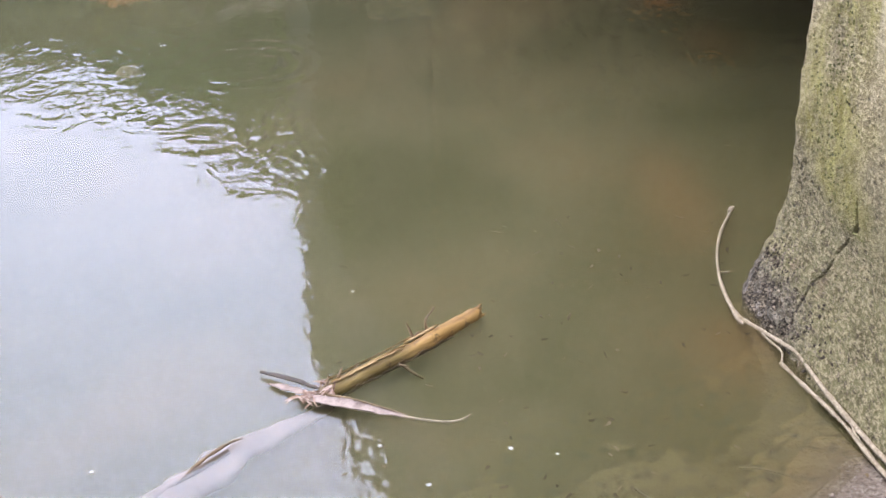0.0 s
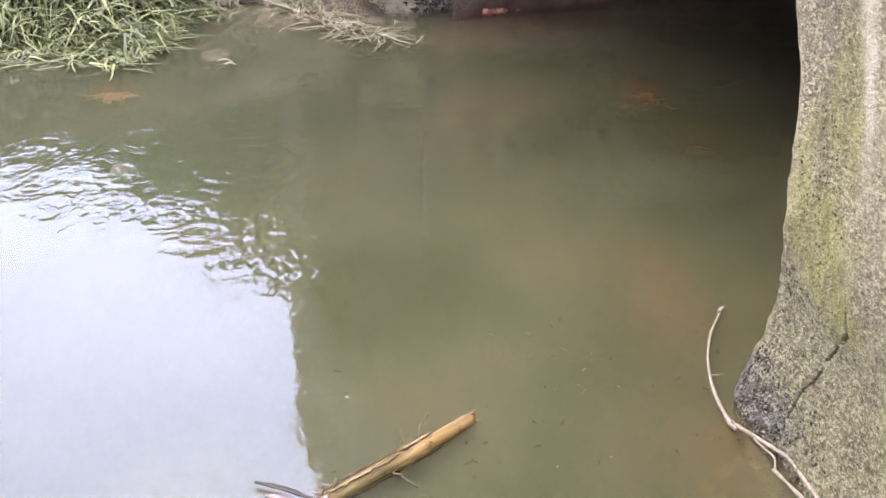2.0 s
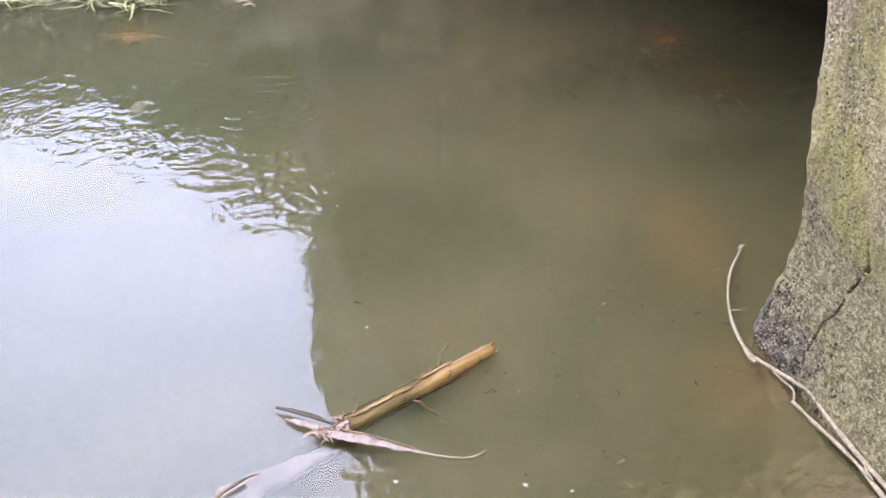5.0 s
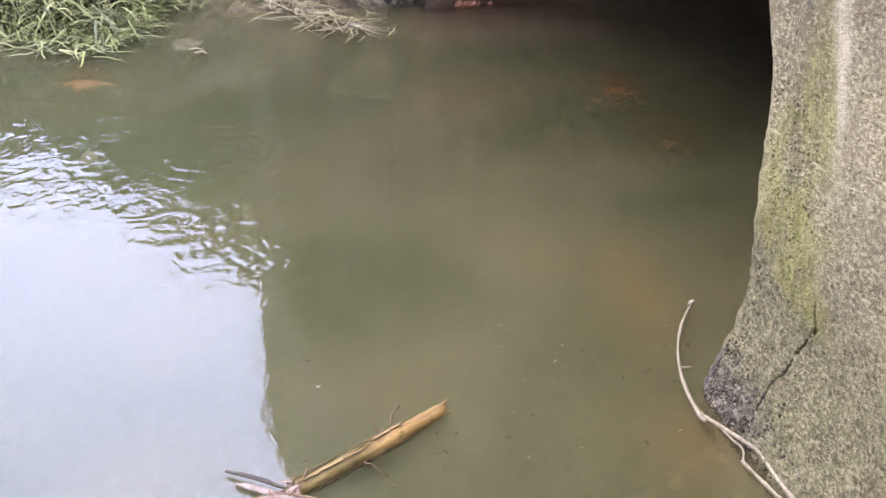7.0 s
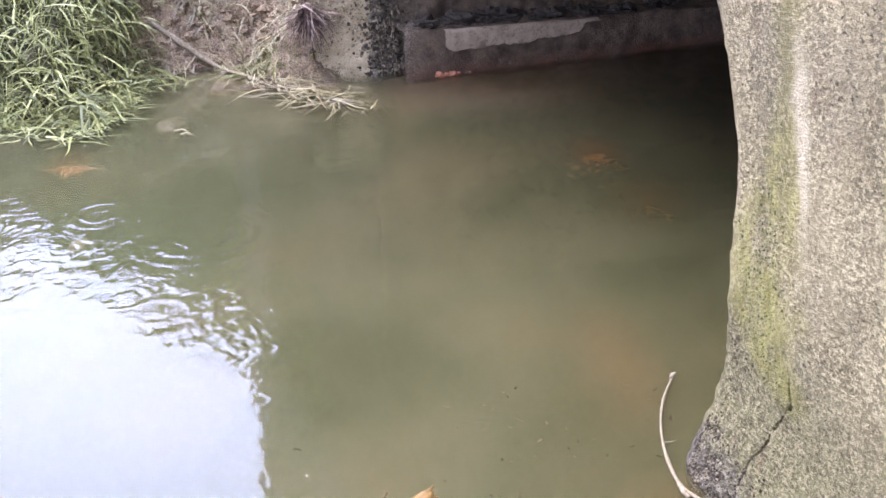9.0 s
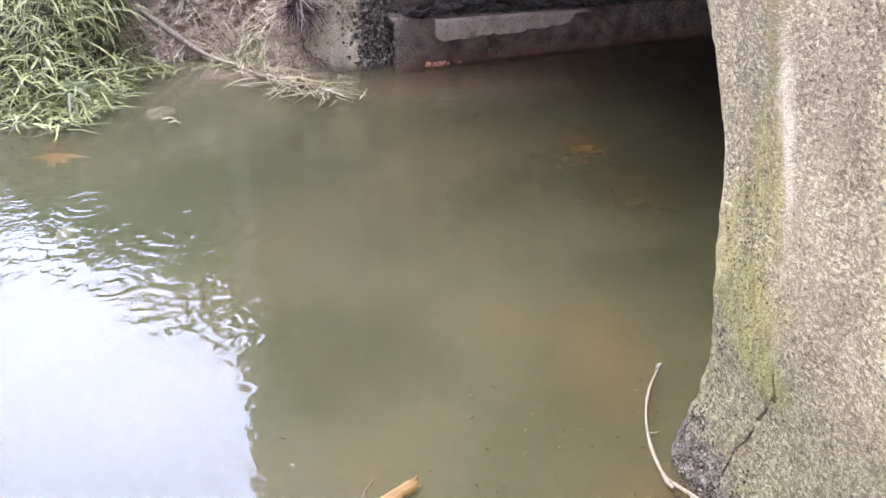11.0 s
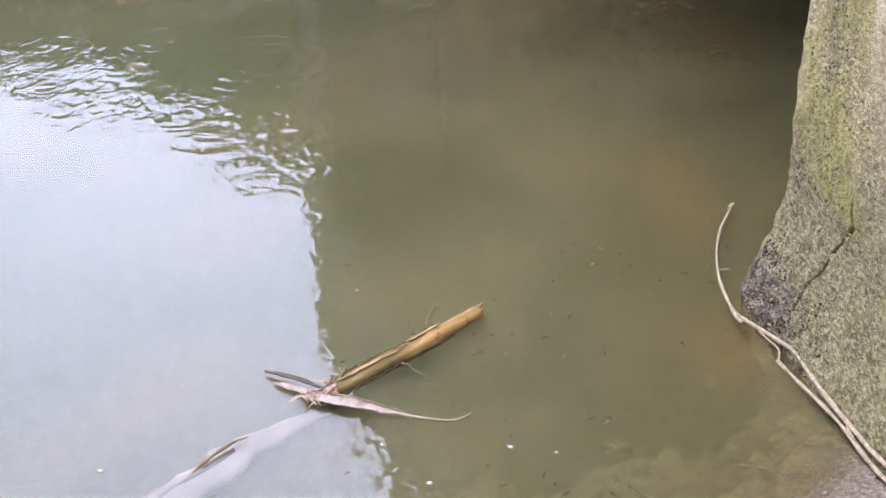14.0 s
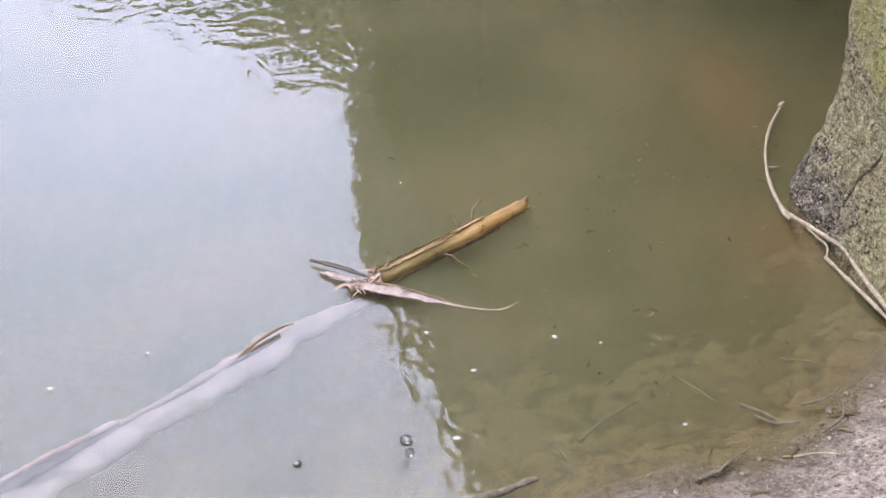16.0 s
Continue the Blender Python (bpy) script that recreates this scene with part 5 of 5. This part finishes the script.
for x, y, r in ((-0.031, 2.030, 0.011), (-0.022, 2.000, 0.0085), (-0.026, 1.968, 0.006), (-0.205, 1.966, 0.008), (-0.092, 2.006, 0.005)):
    v, f = lump((0, 0, 0), (r, r, r * 0.8), x * 5, 0.06, 10, 14)
    ob = thing("bubble", v, f, M_BUBBLE, "clear air bubble floating on the water", "bubble", "bubbles on the water")
    ob.location = (x, y, r * 0.1)
lv, lf = [], []
for i in range(190):
    x, y = (rng.uniform(0.15, 0.75), rng.uniform(2.15, 3.3)) if i < 110 else (rng.uniform(-0.2, 0.95), rng.uniform(2.1, 5.2))
    if y > 3.3 and rng.random() < 0.45 or x > 0.72 and y < 2.9:
        continue
    az = rng.uniform(0, 6.3)
    strip(lv, lf, (x, y, 0.003), (math.cos(az), math.sin(az), 0.0), rng.uniform(0.006, 0.024), rng.uniform(0.002, 0.006), 0.0, rng, 3, 0.6)
thing("floating_litter", [Vector((p.x, p.y, 0.003)) for p in lv], lf, M_LITTER, "dark scraps of leaf litter adrift on the water", "litter", kind="stuff")

bv, bf = [], []
for i in range(150):
    x = rng.uniform(-0.1, 0.85)
    y = near_shore(x) + (rng.uniform(-0.02, 0.38) if rng.random() < 0.8 else rng.uniform(-0.15, 0.0))
    z = ground_z(x, y) + 0.006
    az = rng.uniform(0, 6.3)
    strip(bv, bf, (x, y, z - 0.003), (math.cos(az), math.sin(az), 0.0), rng.uniform(0.012, 0.06), rng.uniform(0.002, 0.007), 0.0, rng, 4, 0.12)
thing("shore_litter", [Vector((p.x, p.y, ground_z(p.x, p.y) + 0.004)) for p in bv], bf, M_STRAW2, "brown leaf scraps and stalks on the shallow bed", "litter", kind="stuff")

# ---------------------------------------------------------------- near shore: grit, pebbles and twigs
rng = random.Random(23)
for i in range(150):
    x = rng.uniform(0.30, 0.92)
    y = near_shore(x) + rng.uniform(-0.42, 0.03)
    s = 0.0025 + 0.0065 * rng.random() ** 3
    v, f = lump((0, 0, 0), (s, s * rng.uniform(0.6, 1.0), s * 0.6), i, 0.45, 5, 7)
    ob = thing("pebble", v, f, M_STONE, "small grey pebble on the gritty near shore", "pebble", "pebbles on the shore")
    ob.location, ob.rotation_euler = (x, y, ground_z(x, y) + s * 0.3), (0, 0, rng.uniform(0, 6))
for pts, r, m in (([(0.438, 2.236, -0.01), (0.465, 2.20, -0.004), (0.497, 2.160, 0.0)], 0.0028, M_DRIFT),
                  ([(0.540, 2.150, 0.0), (0.575, 2.125, 0.004), (0.60, 2.098, 0.004)], 0.0045, M_DRIFT),
                  ([(0.221, 2.055, -0.012), (0.240, 2.01, -0.016), (0.256, 1.955, -0.012)], 0.0024, M_DRIFT),
                  ([(0.440, 1.945, 0.012), (0.480, 1.97, 0.012), (0.520, 2.005, 0.010)], 0.0035, M_DRIFT),
                  ([(0.640, 2.140, 0.012), (0.68, 2.152, 0.016), (0.712, 2.180, 0.018)], 0.003, M_DRIFT),
                  ([(0.060, 1.905, -0.01), (0.12, 1.915, 0.0), (0.165, 1.935, 0.006), (0.190, 1.950, 0.004)], 0.009, M_DRIFT),
                  ([(0.26, 2.075, -0.025), (0.30, 2.12, -0.02), (0.365, 2.172, -0.016)], 0.005, M_DRIFT),
                  ([(0.63, 2.29, -0.006), (0.67, 2.285, -0.004), (0.72, 2.262, -0.004)], 0.0024, M_DRIFT),
                  ([(0.475, 1.955, 0.02), (0.50, 1.99, 0.016), (0.535, 2.025, 0.012)], 0.0028, M_DRIFT),
                  ([(0.56, 2.12, 0.0), (0.59, 2.10, 0.004), (0.63, 2.10, 0.008)], 0.004, M_DRIFT),
                  ([(0.30, 2.00, -0.012), (0.37, 2.015, -0.010), (0.43, 2.01, -0.004)], 0.0026, M_DRIFT),
                  ([(0.66, 2.06, 0.02), (0.70, 2.10, 0.022), (0.71, 2.15, 0.018)], 0.0024, M_DRIFT),
                  ([(0.60, 1.99, 0.026), (0.64, 2.0, 0.028), (0.68, 1.995, 0.03)], 0.003, M_VINE)):
    mid = Vector(pts[len(pts) // 2])
    v, f = tube(spline(pts, 7), lambda t, r=r: r * (1 - 0.5 * t), 8, 0.8, 0.5, 60, mid)
    mid.z -= 0.007
    ob = thing("shore_twig", v, f, m, "short wet twig lying in the shallows", "twig", "twigs on the shore")
    ob.location = mid


# ---------------------------------------------------------------- shrubs that the water mirrors, and unseen trees that block sky light
def leaf_cloud(rng, clumps, count, size):
    v, f = [], []
    for i in range(count):
        c, r = clumps[rng.randrange(len(clumps))]
        d = Vector((rng.gauss(0, 1), rng.gauss(0, 1), rng.gauss(0, 1))).normalized() * r * rng.random() ** 0.45
        p = Vector(c) + Vector((d.x, d.y, d.z * 0.8))
        a = Vector((rng.gauss(0, 1), rng.gauss(0, 1), rng.gauss(0, 0.6))).normalized()
        b = a.cross(Vector((rng.gauss(0, 1), rng.gauss(0, 1), rng.gauss(0, 1)))).normalized()
        s = size * rng.uniform(0.6, 1.3)
        k = len(v)
        v += [p - a * s, p + b * s * 0.42, p + a * s, p - b * s * 0.42]
        f.append((k, k + 1, k + 2, k + 3))
    return v, f


def tree(name, at, height, spread, count, size, seed, label, category, trunk_r=0.12, low=0.25, leaf=None):
    rng = random.Random(seed)
    ob = base(name, at, label, category)
    line = spline([(0, 0, -0.3), (rng.uniform(-.1, .1) * spread, rng.uniform(-.1, .1) * spread, height * 0.35), (rng.uniform(-.2, .2) * spread, rng.uniform(-.2, .2) * spread, height * 0.8)], 6)
    v, f = tube(line, lambda t: trunk_r * (1 - 0.8 * t), 9, 1, 0.3, 4)
    part("trunk", v, f, M_TRUNK, ob)
    clumps = []
    for i in range(9):
        az, h = i * 2.4 + rng.uniform(-0.4, 0.4), height * rng.uniform(low, 0.88)
        reach = spread * rng.uniform(0.35, 0.85)
        tip = Vector((math.cos(az) * reach, math.sin(az) * reach, h))
        start = line[min(len(line) - 1, int(len(line) * 0.3 + i))]
        v, f = tube(spline([start, (start + tip) / 2 + Vector((0, 0, 0.08 * height)), tip], 4), lambda t: trunk_r * 0.35 * (1 - 0.85 * t), 6)
        part("limb", v, f, M_TRUNK, ob)
        for j in range(3):
            clumps.append((tip + Vector((rng.gauss(0, 0.2), rng.gauss(0, 0.2), rng.gauss(0, 0.12))) * spread, spread * rng.uniform(0.18, 0.38)))
    clumps.append(((0, 0, height * 0.82), spread * 0.4))
    v, f = leaf_cloud(rng, clumps, count, size)
    if leaf:
        # long bare-legged shoots that stand out of the crown
        for i in range(4):
            az = rng.uniform(0, 6.28)
            foot = Vector((math.cos(az), math.sin(az), 0)) * spread * rng.uniform(0.1, 0.6) + Vector((0, 0, height * rng.uniform(0.6, 0.85)))
            tip = foot + Vector((rng.gauss(0, 0.12), rng.gauss(0, 0.12), rng.uniform(0.25, 0.75)))
            shoot = spline([foot, (foot + tip) / 2 + Vector((rng.gauss(0, 0.05), rng.gauss(0, 0.05), 0)), tip], 6)
            part("shoot", *tube(shoot, lambda t: 0.008 - 0.005 * t, 5), M_TRUNK, ob)
            lv2, lf2 = leaf_cloud(rng, [(p, 0.06) for p in shoot[3:]], 26, size * 0.8)
            k = len(v)
            v += lv2
            f += [tuple(j + k for j in q) for q in lf2]
    part("crown", v, f, leaf or M_LEAF, ob, "loose crown of small green leaves")
    return ob


def polar(az, dist):
    return 0.16 + math.sin(radians(az)) * dist, 0.47 + math.cos(radians(az)) * dist


for i, (az, dist, top, sp) in enumerate(((-36, 11.5, 2.3, 1.6), (-29, 11, 2.12, 1.4), (-24, 10.5, 2.03, 1.2), (-20.5, 10.2, 2.08, 0.9), (-17, 10, 2.28, 0.9), (-14.2, 10, 2.5, 0.8), (-11.8, 9.8, 2.8, 0.75), (-9.8, 9.6, 3.25, 0.65), (-6, 10.5, 3.3, 1.0), (-10.6, 8.9, 1.9, 0.7), (-13.2, 8.8, 1.6, 0.8), (-16.5, 9.0, 1.4, 0.9), (-21, 9.2, 1.3, 1.0), (-11.9, 8.4, 1.75, 0.55), (-9.9, 8.2, 1.9, 0.45))):
    x, y = polar(az, dist)
    g = ground_z(x, y)
    tree("shrub", (x, y, g - 0.1), (top - g - 0.3 * sp) / 0.86, sp, 6000, 0.085, 40 + i, "green leafy shrub on the bank behind the grass", "shrub", 0.05, 0.02, M_SHRUB)
# unseen trees added beside and behind the camera to cut the sky light
for i, (az, dist, h, sp) in enumerate(((-62, 12, 11, 4.5), (-95, 8, 12, 4.5), (-130, 7, 12, 4.8), (170, 5.5, 10, 5.0), (125, 6, 11, 4.8), (80, 11, 11, 4.5))):
    x, y = polar(az, dist)
    tree("screen_tree", (x, y, ground_z(x, y) - 0.1), h, sp, 5200, 0.28, 60 + i, "tall unseen broad-leaved tree added to block sky light", "tree", 0.22, 0.35)
